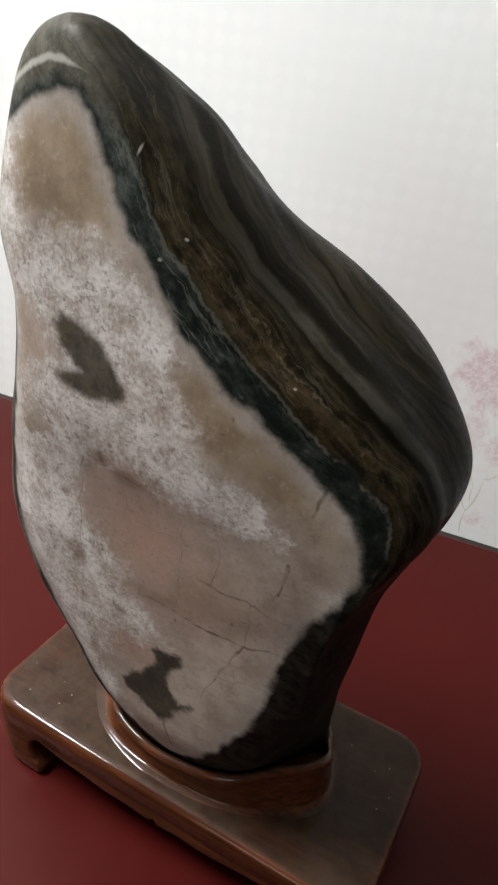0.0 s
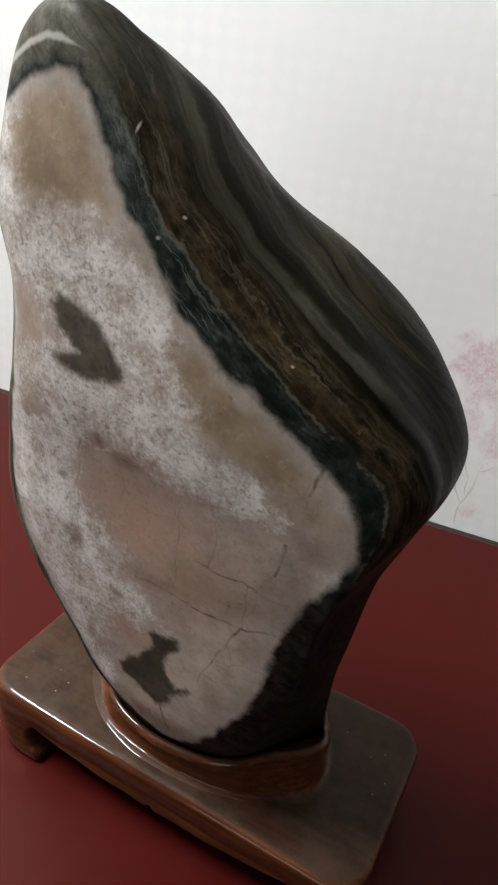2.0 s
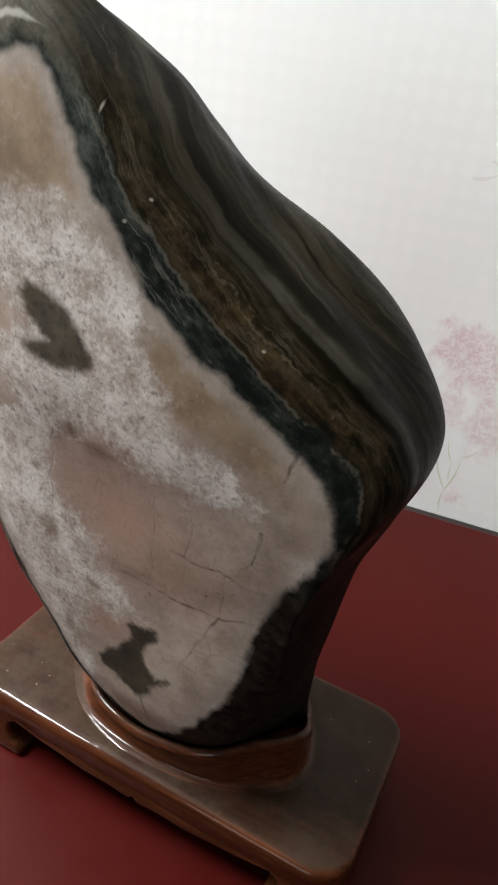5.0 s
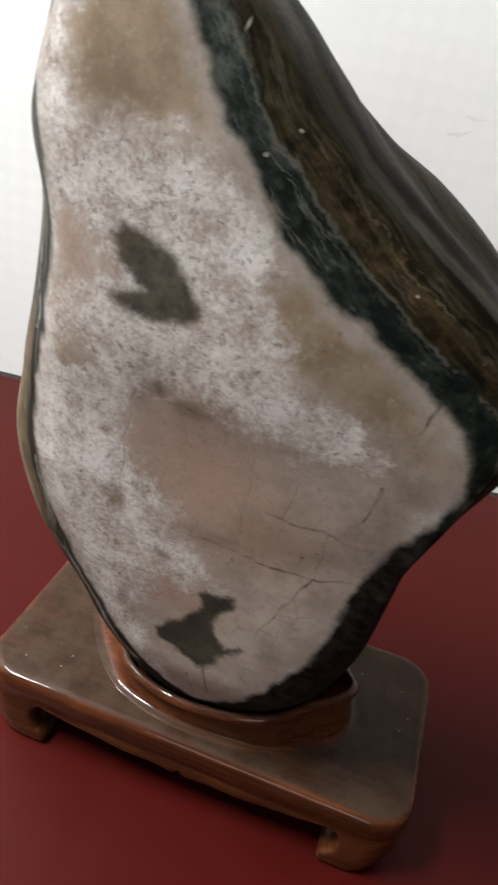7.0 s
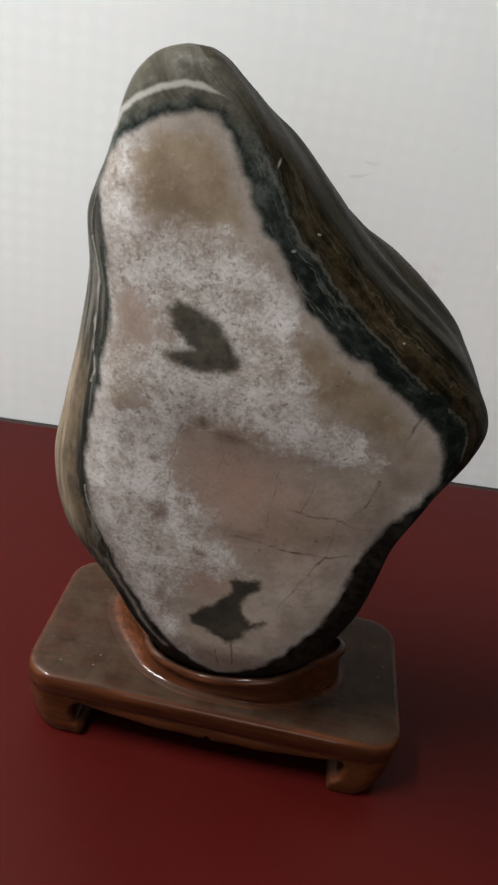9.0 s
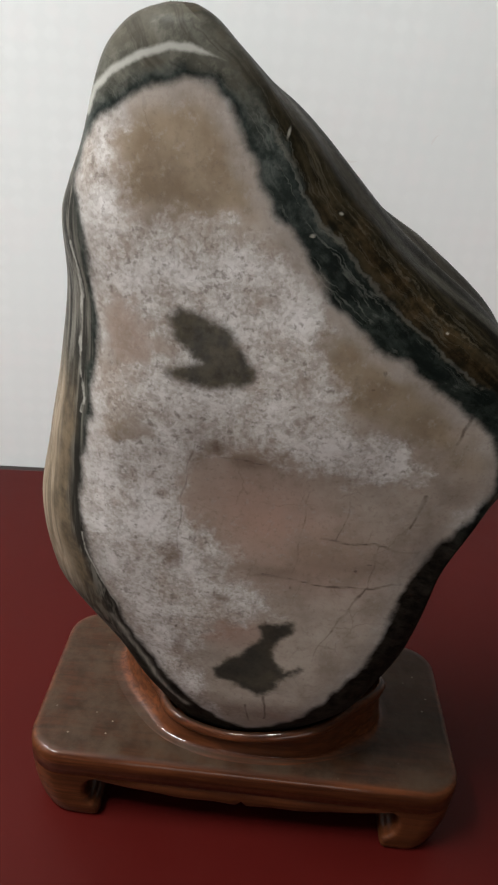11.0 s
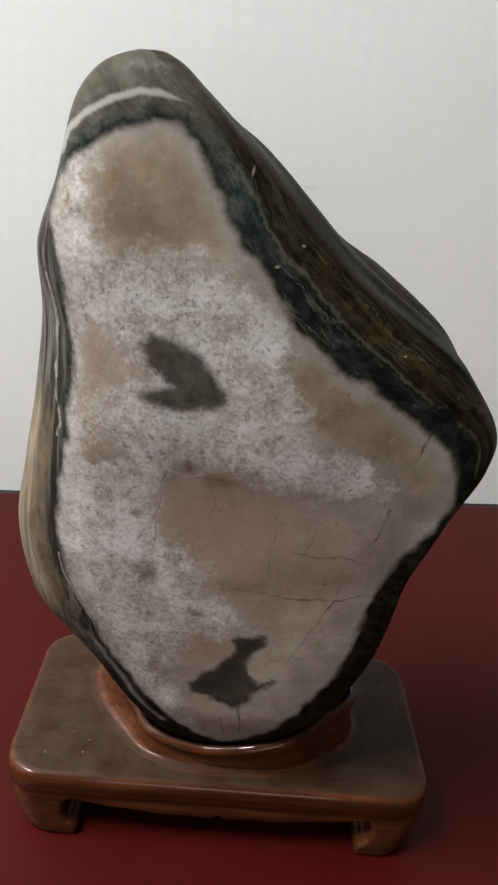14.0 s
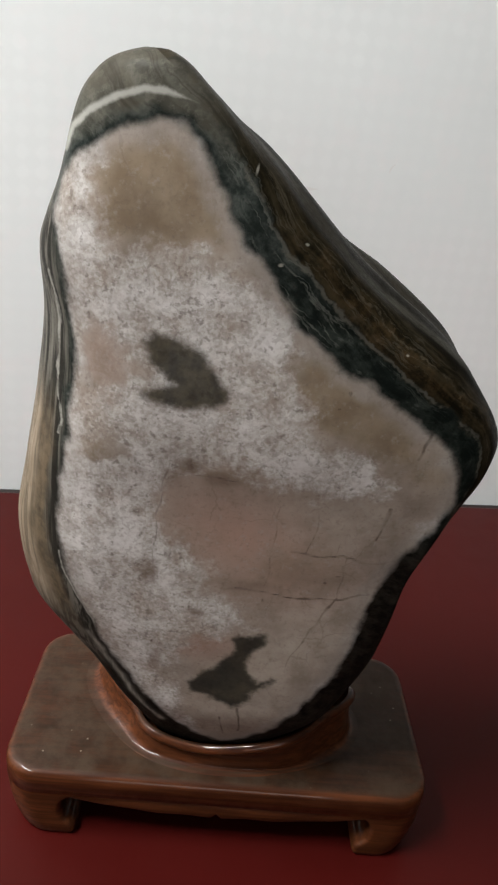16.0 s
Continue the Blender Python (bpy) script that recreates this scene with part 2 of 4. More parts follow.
    veins = n.noise(1.0, 4.0, 0.55, vector=n.vec(n.math("MULTIPLY", n.math("ADD", wavy, n.math("MULTIPLY", rough_patch, 0.5)), 230.0), n.math("MULTIPLY", along, 17.0), 3.0), warp=0.4)
    thin = n.math("MULTIPLY", n.step(n.math("ABSOLUTE", n.math("SUBTRACT", veins, 0.5)), 0.026, 0.005), n.step(mid, 0.38, 0.54))
    chips = n.noise(230.0, 5.0, 0.7)
    teal = n.noise(55.0, 5.0, 0.6)
    threads = n.noise(1.0, 5.0, 0.66, vector=n.vec(n.math("MULTIPLY", wavy, 260.0), n.math("MULTIPLY", along, 95.0), 5.0), warp=1.2)
    fibre = n.math("ADD", n.math("MULTIPLY", threads, 0.40), n.math("ADD", n.math("MULTIPLY", chips, 0.30), n.math("MULTIPLY", patch, 0.30)))
    green = n.mix(n.step(fibre, 0.42, 0.58), (0.0042, 0.0060, 0.0050), (0.0170, 0.0212, 0.0182))
    green = n.mix(n.step(patch, 0.54, 0.38, 0.0, 0.65), green, (0.0058, 0.0080, 0.0070))
    green = n.mix(n.step(teal, 0.50, 0.64, 0.0, 0.55), green, n.mix(n.step(fibre, 0.42, 0.60), (0.0098, 0.0130, 0.0112), (0.0340, 0.0405, 0.0345)))
    green = n.mix(n.step(fibre, 0.565, 0.64, 0.0, 0.6), green, (0.0720, 0.0800, 0.0710))
    green = n.mix(n.math("MULTIPLY", n.math("MULTIPLY", thin, n.attr("wispy")), 0.5), green, (0.1300, 0.1360, 0.1200))
    green = n.mix(n.math("MULTIPLY", n.attr("upper"), n.step(patch, 0.35, 0.62, 0.25, 0.9)), green, n.mix(n.step(fibre, 0.40, 0.60), (0.0290, 0.0360, 0.0325), (0.0760, 0.0850, 0.0770)))
    rust = n.math("MULTIPLY", n.attr("rust"), n.step(n.math("ADD", n.math("MULTIPLY", patch, 0.7), n.math("MULTIPLY", chips, 0.3)), 0.42, 0.60))
    brown = n.mix(n.step(n.math("ADD", n.math("MULTIPLY", streak, 0.45), n.math("MULTIPLY", patch, 0.55)), 0.40, 0.62), (0.0060, 0.0050, 0.0028), (0.0270, 0.0215, 0.0125))
    brown = n.mix(n.math("MULTIPLY", rust, 0.85), brown, n.mix(n.step(n.math("ADD", n.math("MULTIPLY", streak, 0.4), n.math("MULTIPLY", chips, 0.6)), 0.34, 0.64), (0.0090, 0.0058, 0.0027), (0.0470, 0.0305, 0.0142)))
    brown = n.mix(n.math("MULTIPLY", n.math("MULTIPLY", n.step(chips, 0.62, 0.72), n.attr("rust")), 0.6), brown, (0.1118, 0.0820, 0.0480))
    brown = n.mix(n.math("MULTIPLY", thin, 0.30), brown, (0.0850, 0.0760, 0.0570))
    lines = n.math("ADD", n.math("MULTIPLY", streak, 0.5), n.math("MULTIPLY", broad, 0.5))
    olive = n.mix(n.step(lines, 0.36, 0.62), (0.0054, 0.0044, 0.0024), (0.0245, 0.0200, 0.0122))
    olive = n.mix(n.step(lines, 0.50, 0.62, 0.0, 0.55), olive, (0.0310, 0.0270, 0.0185))
    olive = n.mix(n.step(n.math("ADD", patch, n.math("MULTIPLY", streak, 0.5)), 0.80, 0.92, 0.0, 0.4), olive, (0.0250, 0.0170, 0.0088))
    soot = n.noise(1.0, 3.0, 0.6, vector=n.vec(n.math("MULTIPLY", wavy, 300.0), n.math("MULTIPLY", along, 13.0), 17.0), warp=0.3)
    olive = n.mix(n.step(soot, 0.52, 0.40, 0.0, 0.82), olive, (0.0036, 0.0029, 0.0017))
    olive = n.mix(n.step(soot, 0.56, 0.64, 0.0, 0.55), olive, (0.0390, 0.0365, 0.0275))
    dark = n.mix(n.step(n.math("ADD", wavy, n.math("ADD", n.math("MULTIPLY", warp, 0.0040), rough_patch)), -0.0016, 0.0018), green, brown)
    dark = n.mix(n.step(n.math("ADD", wavy, n.math("ADD", rough_patch, n.math("MULTIPLY", n.math("SUBTRACT", streak, 0.5), 0.012))), 0.0140, 0.0200), dark, olive)
    seam = n.step(n.math("ABSOLUTE", n.math("SUBTRACT", n.math("ADD", wavy, n.math("ADD", n.math("MULTIPLY", warp, 0.0046), n.math("MULTIPLY", rough_patch, 0.35))), 0.0002)), 0.0012, 0.0002)
    dark = n.mix(n.math("MULTIPLY", n.math("MULTIPLY", seam, n.math("SUBTRACT", 0.7, n.math("MULTIPLY", n.attr("top"), 0.7))), n.step(n.math("ADD", patch, n.math("MULTIPLY", n.attr("wispy"), 0.08)), 0.44, 0.60, 0.05, 0.65)), dark, (0.1150, 0.1130, 0.0960))
    second = n.step(n.math("ABSOLUTE", n.math("SUBTRACT", n.math("ADD", wavy, n.math("ADD", n.math("MULTIPLY", warp, 0.0070), n.math("MULTIPLY", rough_patch, 0.3))), 0.0100)), 0.0009, 0.0002)
    dark = n.mix(n.math("MULTIPLY", n.math("MULTIPLY", second, n.math("SUBTRACT", n.attr("wispy"), n.attr("upper"))), n.step(chips, 0.40, 0.58, 0.1, 0.6)), dark, (0.0800, 0.0700, 0.0500))
    # a smooth grey layer between two black ones
    level = n.math("ADD", wavy, n.math("MULTIPLY", n.math("SUBTRACT", streak, 0.5), 0.0022))
    for centre, wide_at, full_at, tone in ((0.0194, 0.0018, 0.0005, (0.0044, 0.0034, 0.0019)), (0.0294, 0.0034, 0.0012, (0.0040, 0.0032, 0.0019)), (0.0236, 0.0032, 0.0012, (0.0390, 0.0375, 0.0290))):
        layer = n.step(n.math("ABSOLUTE", n.math("SUBTRACT", level, centre)), wide_at, full_at, 0.0, 0.78)
        dark = n.mix(n.math("MULTIPLY", layer, n.math("MULTIPLY", n.step(mid, 0.30, 0.52, 0.35, 1.0), n.math("SUBTRACT", 1.0, n.math("MULTIPLY", n.attr("upper"), 0.7)))), dark, tone)
    # low flank: dark stone, its colour deepened further for shade below the bulge
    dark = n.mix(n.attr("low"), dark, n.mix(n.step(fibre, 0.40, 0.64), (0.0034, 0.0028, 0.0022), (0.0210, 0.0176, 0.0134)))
    shore = n.math("MULTIPLY", n.step(n.math("ADD", n.attr("face"), n.math("MULTIPLY", warp, 0.005)), -0.0036, -0.0014), n.math("MULTIPLY", n.attr("upper"), n.math("SUBTRACT", 1.0, n.attr("low"))))
    grey = n.mix(n.step(patch, 0.3, 0.75), (0.044, 0.043, 0.034), (0.098, 0.096, 0.080))
    grey = n.mix(n.step(chips, 0.46, 0.64, 0.0, 0.5), grey, (0.128, 0.122, 0.102))
    grey = n.mix(n.step(teal, 0.50, 0.62, 0.0, 0.55), grey, (0.044, 0.037, 0.025))
    grey = n.mix(n.step(fine, 0.55, 0.8, 0.0, 0.5), grey, (0.034, 0.034, 0.028))
    layers = n.noise(1.0, 4.0, 0.6, vector=n.vec(n.math("MULTIPLY", wavy, 330.0), n.math("MULTIPLY", along, 12.0), 11.0))
    grey = n.mix(n.step(layers, 0.50, 0.62, 0.0, 0.6), grey, (0.030, 0.027, 0.020))
    edge = n.step(n.math("ADD", n.attr("face"), n.math("MULTIPLY", warp, 0.004)), -0.0055, -0.0015)
    dark = n.mix(n.math("MULTIPLY", n.math("MULTIPLY", n.attr("top"), n.step(wavy, 0.016, -0.004)), n.math("SUBTRACT", 1.0, n.math("MULTIPLY", edge, 0.92))), dark, grey)
    dark = n.mix(n.math("MULTIPLY", shore, n.step(n.attr("top"), 0.0, 0.5, 0.35, 0.9)), dark, n.mix(n.step(chips, 0.4, 0.7), (0.0045, 0.0066, 0.0062), (0.026, 0.033, 0.030)))
    upright = n.noise(1.0, 4.0, 0.6, stretch=(330.0, 330.0, 16.0), warp=0.3)
    side = n.mix(n.step(upright, 0.30, 0.68), (0.165, 0.130, 0.092), (0.265, 0.217, 0.162))
    side = n.mix(n.step(n.noise(1.0, 4.0, 0.6, stretch=(120.0, 120.0, 9.0)), 0.50, 0.60, 0.0, 0.65), side, (0.074, 0.058, 0.039))
    inner = n.step(n.math("ADD", n.attr("face"), n.math("ADD", n.math("MULTIPLY", wide, 0.018), n.math("MULTIPLY", n.math("SUBTRACT", upright, 0.5), 0.012))), -0.030, -0.012, 0.0, 0.80)
    side = n.mix(inner, side, n.mix(n.step(patch, 0.35, 0.65), (0.030, 0.023, 0.015), (0.098, 0.074, 0.046)))
    dark = n.mix(n.attr("cream"), dark, side)
    grained = n.mix(n.step(upright, 0.42, 0.60), (0.020, 0.0185, 0.0155), (0.125, 0.118, 0.100))
    dark = n.mix(n.attr("slate"), dark, grained)
    dark = n.mix(n.math("MULTIPLY", n.attr("strip"), n.step(upright, 0.30, 0.60, 0.45, 1.0)), dark, (0.2100, 0.1950, 0.1700))
    dark = n.mix(n.step(n.math("ADD", n.attr("vein"), n.math("MULTIPLY", fine, 0.0014)), 0.0025, 0.0010, 0.0, 0.8), dark, (0.31, 0.31, 0.285))
    # thin side vein, and the glint line painted on the lower rim
    thread = n.math("ADD", n.attr("fineline"), n.math("ADD", n.math("MULTIPLY", n.math("SUBTRACT", fine, 0.5), 0.0010), n.math("MULTIPLY", warp, 0.0020)))
    dark = n.mix(n.math("MULTIPLY", n.step(thread, 0.0009, 0.0002, 0.0, 0.75), n.step(n.noise(90.0, 3.0), 0.34, 0.54, 0.2, 1.0)), dark, (0.30, 0.295, 0.265))
    dark = n.mix(n.step(n.math("ADD", n.attr("fleck"), n.math("MULTIPLY", n.math("SUBTRACT", fine, 0.5), 0.6)), 1.5, 0.3, 0.0, 0.75), dark, (0.30, 0.29, 0.25))
    colour = n.mix(face, dark, light)
    rough = n.math("ADD", n.math("ADD", n.math("MULTIPLY", face, 0.03), n.math("MULTIPLY", n.attr("low"), 0.12)), n.step(fine, 0.3, 0.7, 0.36, 0.50))
    n.set(n.bsdf.inputs["Specular IOR Level"], n.math("ADD", 0.03, n.math("MULTIPLY", face, 0.12)))
    n.bump(n.math("ADD", n.math("MULTIPLY", streak, 0.45), n.math("MULTIPLY", fine, 0.55)), 0.24, 0.0007)
    return n.done(colour, rough)


WOOD, LACQUER, WALLPAPER, STONE = wood_material(), lacquer_material(), wallpaper_material(), stone_material()
# unseen east and south walls, darkened to cut bounce and table reflections
DIM = plain_material("bounce_cut_paint", (0.14, 0.125, 0.11), 0.8)
# unseen west wall and ceiling, greyed to hold back fill light
PLASTER = plain_material("plaster", (0.60, 0.59, 0.56), 0.8)
FLOORING = plain_material("floor_tiles", (0.20, 0.17, 0.14), 0.5)
PAINT = plain_material("white_paint", (0.75, 0.75, 0.73), 0.4)
# near-black tone standing in for shade between table and wall
GAP_SHADE = plain_material("gap_shade", (0.010, 0.006, 0.005), 0.7)
LEAF_INK = plain_material("faded_green_print", (0.66, 0.70, 0.585), 0.75)
GREY_INK = plain_material("faded_grey_print", (0.765, 0.77, 0.77), 0.75)


# ---- building helpers ----
def mesh_of(name, verts, faces, smooth=True):
    me = bpy.data.meshes.new(name)
    me.from_pydata([tuple(v) for v in verts], [], faces)
    me.validate()
    if smooth:
        me.polygons.foreach_set("use_smooth", [True] * len(me.polygons))
    return me


def piece(name, me, material, parent=None, label="", m=None):
    me.materials.append(material)
    ob = new(name, me)
    if parent:
        ob.parent = parent
    if m is not None:
        ob.matrix_basis = m
    return tagged(ob, label)


def box_mesh(name, lo, hi, bevel=0.0, segments=2):
    bm = bmesh.new()
    bmesh.ops.create_cube(bm, size=1.0)
    for v in bm.verts:
        v.co = Vector([l + (c + 0.5) * (h - l) for c, l, h in zip(v.co, lo, hi)])
    if bevel:
        bmesh.ops.bevel(bm, geom=bm.edges[:], offset=bevel, segments=segments, profile=0.5, affect="EDGES")
    me = bpy.data.meshes.new(name)
    bm.to_mesh(me)
    bm.free()
    return me


def loft(rings, cap=True):
    """Verts and faces of a skin over closed rings of equal length."""
    count, size = len(rings), len(rings[0])
    verts = [tuple(p) for r in rings for p in r]
    faces = []
    for k in range(count - 1):
        for i in range(size):
            j = (i + 1) % size
            faces.append((k * size + i, k * size + j, (k + 1) * size + j, (k + 1) * size + i))
    if cap:
        faces.append(tuple(range(size))[::-1])
        faces.append(tuple((count - 1) * size + i for i in range(size)))
    return verts, faces


# ---- room ----
WALL_Y, FLOOR_Z, CEIL_Z = 0.388, -0.76, 1.90
X0, X1, Y0 = -1.60, 1.70, -2.80


def structure(name, me, material, label, category):
    ob = piece(name, me, material)
    return tagged(ob, label, category, kind="structure")


wall = structure("wall_north", box_mesh("wall_north", (X0, WALL_Y, FLOOR_Z), (X1, WALL_Y + 0.12, CEIL_Z)), WALLPAPER, "off-white wallpaper with faint diamond dots and pink flower print", "wall")
structure("wall_east", box_mesh("wall_east", (X1, Y0 - 0.12, FLOOR_Z), (X1 + 0.12, WALL_Y + 0.12, CEIL_Z)), DIM, "unseen grey-brown wall, dark to cut bounced light", "wall")
# opening added behind the camera for the front fill
WX0, WX1, WZ0, WZ1 = -1.06, 0.34, -0.46, 0.86


def window_wall():
    bm = bmesh.new()
    y0, y1 = Y0 - 0.12, Y0
    for lo, hi in (((X0, y0, FLOOR_Z), (X1, y1, WZ0)), ((X0, y0, WZ1), (X1, y1, CEIL_Z)), ((X0, y0, WZ0), (WX0, y1, WZ1)), ((WX1, y0, WZ0), (X1, y1, WZ1))):
        made = bmesh.ops.create_cube(bm, size=1.0)["verts"]
        for v in made:
            v.co = Vector([l + (c + 0.5) * (h - l) for c, l, h in zip(v.co, lo, hi)])
    me = bpy.data.meshes.new("wall_south")
    bm.to_mesh(me)
    bm.free()
    return me


structure("wall_south", window_wall(), DIM, "unseen grey-brown wall, dark to cut bounce, with an added opening", "wall")
structure("wall_west", box_mesh("wall_west", (X0 - 0.12, Y0 - 0.12, FLOOR_Z), (X0, WALL_Y + 0.12, CEIL_Z)), PLASTER, "plain off-white plaster wall", "wall")
structure("floor", box_mesh("floor", (X0 - 0.12, Y0 - 0.12, FLOOR_Z - 0.1), (X1 + 0.12, WALL_Y + 0.12, FLOOR_Z)), FLOORING, "beige tiled floor", "floor")
structure("ceiling", box_mesh("ceiling", (X0 - 0.12, Y0 - 0.12, CEIL_Z), (X1 + 0.12, WALL_Y + 0.12, CEIL_Z + 0.1)), PLASTER, "plain white plaster ceiling", "ceiling")


# printed stems and leaf strokes on the wallpaper
def stroke(name, points, width, material):
    """A flat tapered ribbon on the wall through points (x, z)."""
    pts = [Vector((x, 0.0, z)) for x, z in points]
    verts, faces = [], []
    for k, p in enumerate(pts):
        d = (pts[min(k + 1, len(pts) - 1)] - pts[max(k - 1, 0)]).normalized()
        s = Vector((-d.z, 0, d.x)) * width * 0.5 * (1.0 - 0.75 * abs(2 * k / (len(pts) - 1) - 0.8))
        for q in (p + s, p - s):
            verts.append((q.x, WALL_Y - 0.00004, q.z))
        if k:
            a, b = 2 * (k - 1), 2 * k
            faces.append((a, b, b + 1, a + 1))
    me = mesh_of(name, verts, faces, False)
    return piece(name, me, material, wall)


def arc(p, q, bow, count=9):
    p, q = Vector(p), Vector(q)
    s = Vector((-(q - p).y, (q - p).x)) * bow
    return [tuple(p.lerp(q, k / (count - 1)) + s * math.sin(math.pi * k / (count - 1))) for k in range(count)]


for p, q, bow, width, ink in (
    ((0.0256, 0.002), (0.0250, 0.027), 0.05, 0.0016, LEAF_INK), ((0.0250, 0.025), (0.0320, 0.063), -0.06, 0.0020, LEAF_INK), ((0.0315, 0.062), (0.0450, 0.074), -0.10, 0.0014, LEAF_INK),
    ((0.0246, 0.027), (0.0108, 0.064), 0.07, 0.0018, LEAF_INK), ((0.0262, 0.036), (0.0255, 0.054), 0.05, 0.0013, LEAF_INK), ((0.0255, 0.053), (0.0170, 0.077), 0.06, 0.0014, LEAF_INK),
    ((-0.0200, 0.290), (-0.0010, 0.296), -0.08, 0.0032, GREY_INK), ((-0.0095, 0.3040), (0.0045, 0.3036), -0.06, 0.0030, GREY_INK),
    ((0.064, 0.322), (0.069, 0.330), 0.1, 0.0018, GREY_INK)):
    stroke("printed_stem", arc(p, q, bow), width, ink)


# unseen window frame and pane, added around the front fill
window = tagged(new("added_window_1"), "unseen added window, white frame and clear pane", "window", kind="structure")
for lo, hi in (((WX0, WZ0), (WX1, WZ0 + 0.05)), ((WX0, WZ1 - 0.05), (WX1, WZ1)), ((WX0, WZ0 + 0.05), (WX0 + 0.05, WZ1 - 0.05)), ((WX1 - 0.05, WZ0 + 0.05), (WX1, WZ1 - 0.05))):
    piece("window_frame", box_mesh("window_frame", (lo[0], Y0 - 0.09, lo[1]), (hi[0], Y0 - 0.05, hi[1]), 0.004), PAINT, window)
glass = Nodes("clear_glass", 0.02)
glass.bsdf.inputs["Transmission Weight"].default_value = 1.0
pane = piece("pane", box_mesh("pane", (WX0 + 0.05, Y0 - 0.073, WZ0 + 0.05), (WX1 - 0.05, Y0 - 0.068, WZ1 - 0.05)), glass.done((0.95, 0.97, 0.97)), window)
pane.visible_shadow = False

# ---- table ----
table = tagged(new("table"), "dark red lacquered table pushed against the wall", "table")
piece("tabletop", box_mesh("tabletop", (-0.75, -0.55, -0.035), (0.70, WALL_Y - 0.0085, 0.0), 0.0020, 3), LACQUER, table, "glossy dark red lacquered tabletop")
# strip added to draw the dark line behind the table
piece("gap_shade_strip", box_mesh("gap_shade_strip", (-0.75, WALL_Y - 0.0085, -0.030), (0.70, WALL_Y - 0.0010, -0.0012), 0.0004), GAP_SHADE, table, "dark strip added for the shade line at the wall")
for x in (-0.70, 0.65):
    for y in (-0.50, WALL_Y - 0.06):
        piece("leg", box_mesh("leg", (x - 0.03, y - 0.03, FLOOR_Z), (x + 0.03, y + 0.03, -0.035), 0.003), LACQUER, table)

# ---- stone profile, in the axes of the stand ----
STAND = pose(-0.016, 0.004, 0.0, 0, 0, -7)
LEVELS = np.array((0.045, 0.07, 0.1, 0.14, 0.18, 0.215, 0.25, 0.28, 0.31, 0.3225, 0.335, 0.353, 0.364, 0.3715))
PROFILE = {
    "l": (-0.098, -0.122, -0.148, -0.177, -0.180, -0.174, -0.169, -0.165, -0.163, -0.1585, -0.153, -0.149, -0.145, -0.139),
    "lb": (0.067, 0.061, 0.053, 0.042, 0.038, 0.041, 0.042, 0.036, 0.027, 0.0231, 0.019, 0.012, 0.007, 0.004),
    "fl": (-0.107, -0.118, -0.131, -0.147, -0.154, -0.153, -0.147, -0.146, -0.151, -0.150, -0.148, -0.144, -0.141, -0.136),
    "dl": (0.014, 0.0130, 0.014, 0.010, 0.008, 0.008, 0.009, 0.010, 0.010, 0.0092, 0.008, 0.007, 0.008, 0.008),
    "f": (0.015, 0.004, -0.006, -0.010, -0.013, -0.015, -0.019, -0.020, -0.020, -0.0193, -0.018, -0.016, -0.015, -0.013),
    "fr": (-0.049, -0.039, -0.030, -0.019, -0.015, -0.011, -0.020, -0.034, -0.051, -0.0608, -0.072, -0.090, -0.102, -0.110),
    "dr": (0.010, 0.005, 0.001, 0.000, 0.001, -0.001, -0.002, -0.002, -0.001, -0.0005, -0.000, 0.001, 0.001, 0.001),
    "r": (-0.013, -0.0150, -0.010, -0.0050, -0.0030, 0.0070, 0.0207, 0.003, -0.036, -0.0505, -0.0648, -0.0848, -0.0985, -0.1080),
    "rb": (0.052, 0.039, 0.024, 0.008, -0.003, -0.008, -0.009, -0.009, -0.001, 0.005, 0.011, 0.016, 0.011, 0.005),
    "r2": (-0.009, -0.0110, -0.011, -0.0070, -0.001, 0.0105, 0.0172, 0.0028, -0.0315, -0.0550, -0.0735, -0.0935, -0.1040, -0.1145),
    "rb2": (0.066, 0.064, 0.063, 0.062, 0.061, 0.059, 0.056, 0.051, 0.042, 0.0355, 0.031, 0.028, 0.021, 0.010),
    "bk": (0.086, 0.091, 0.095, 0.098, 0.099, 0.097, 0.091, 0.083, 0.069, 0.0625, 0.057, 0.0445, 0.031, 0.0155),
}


def glide(levels, values, z):
    """Monotone cubic through values at levels."""
    values = np.array(values)
    h = np.diff(levels)
    d = np.diff(values) / h
    m = np.zeros_like(values)
    m[1:-1] = np.where(d[:-1] * d[1:] > 0, 2 * d[:-1] * d[1:] / (d[:-1] + d[1:] + 1e-15), 0)
    m[0], m[-1] = d[0], d[-1]
    i = np.clip(np.searchsorted(levels, z) - 1, 0, len(levels) - 2)
    t = (z - levels[i]) / h[i]
    return values[i] * (1 + 2 * t) * (1 - t) ** 2 + m[i] * h[i] * t * (1 - t) ** 2 + values[i + 1] * t * t * (3 - 2 * t) + m[i + 1] * h[i] * t * t * (t - 1)


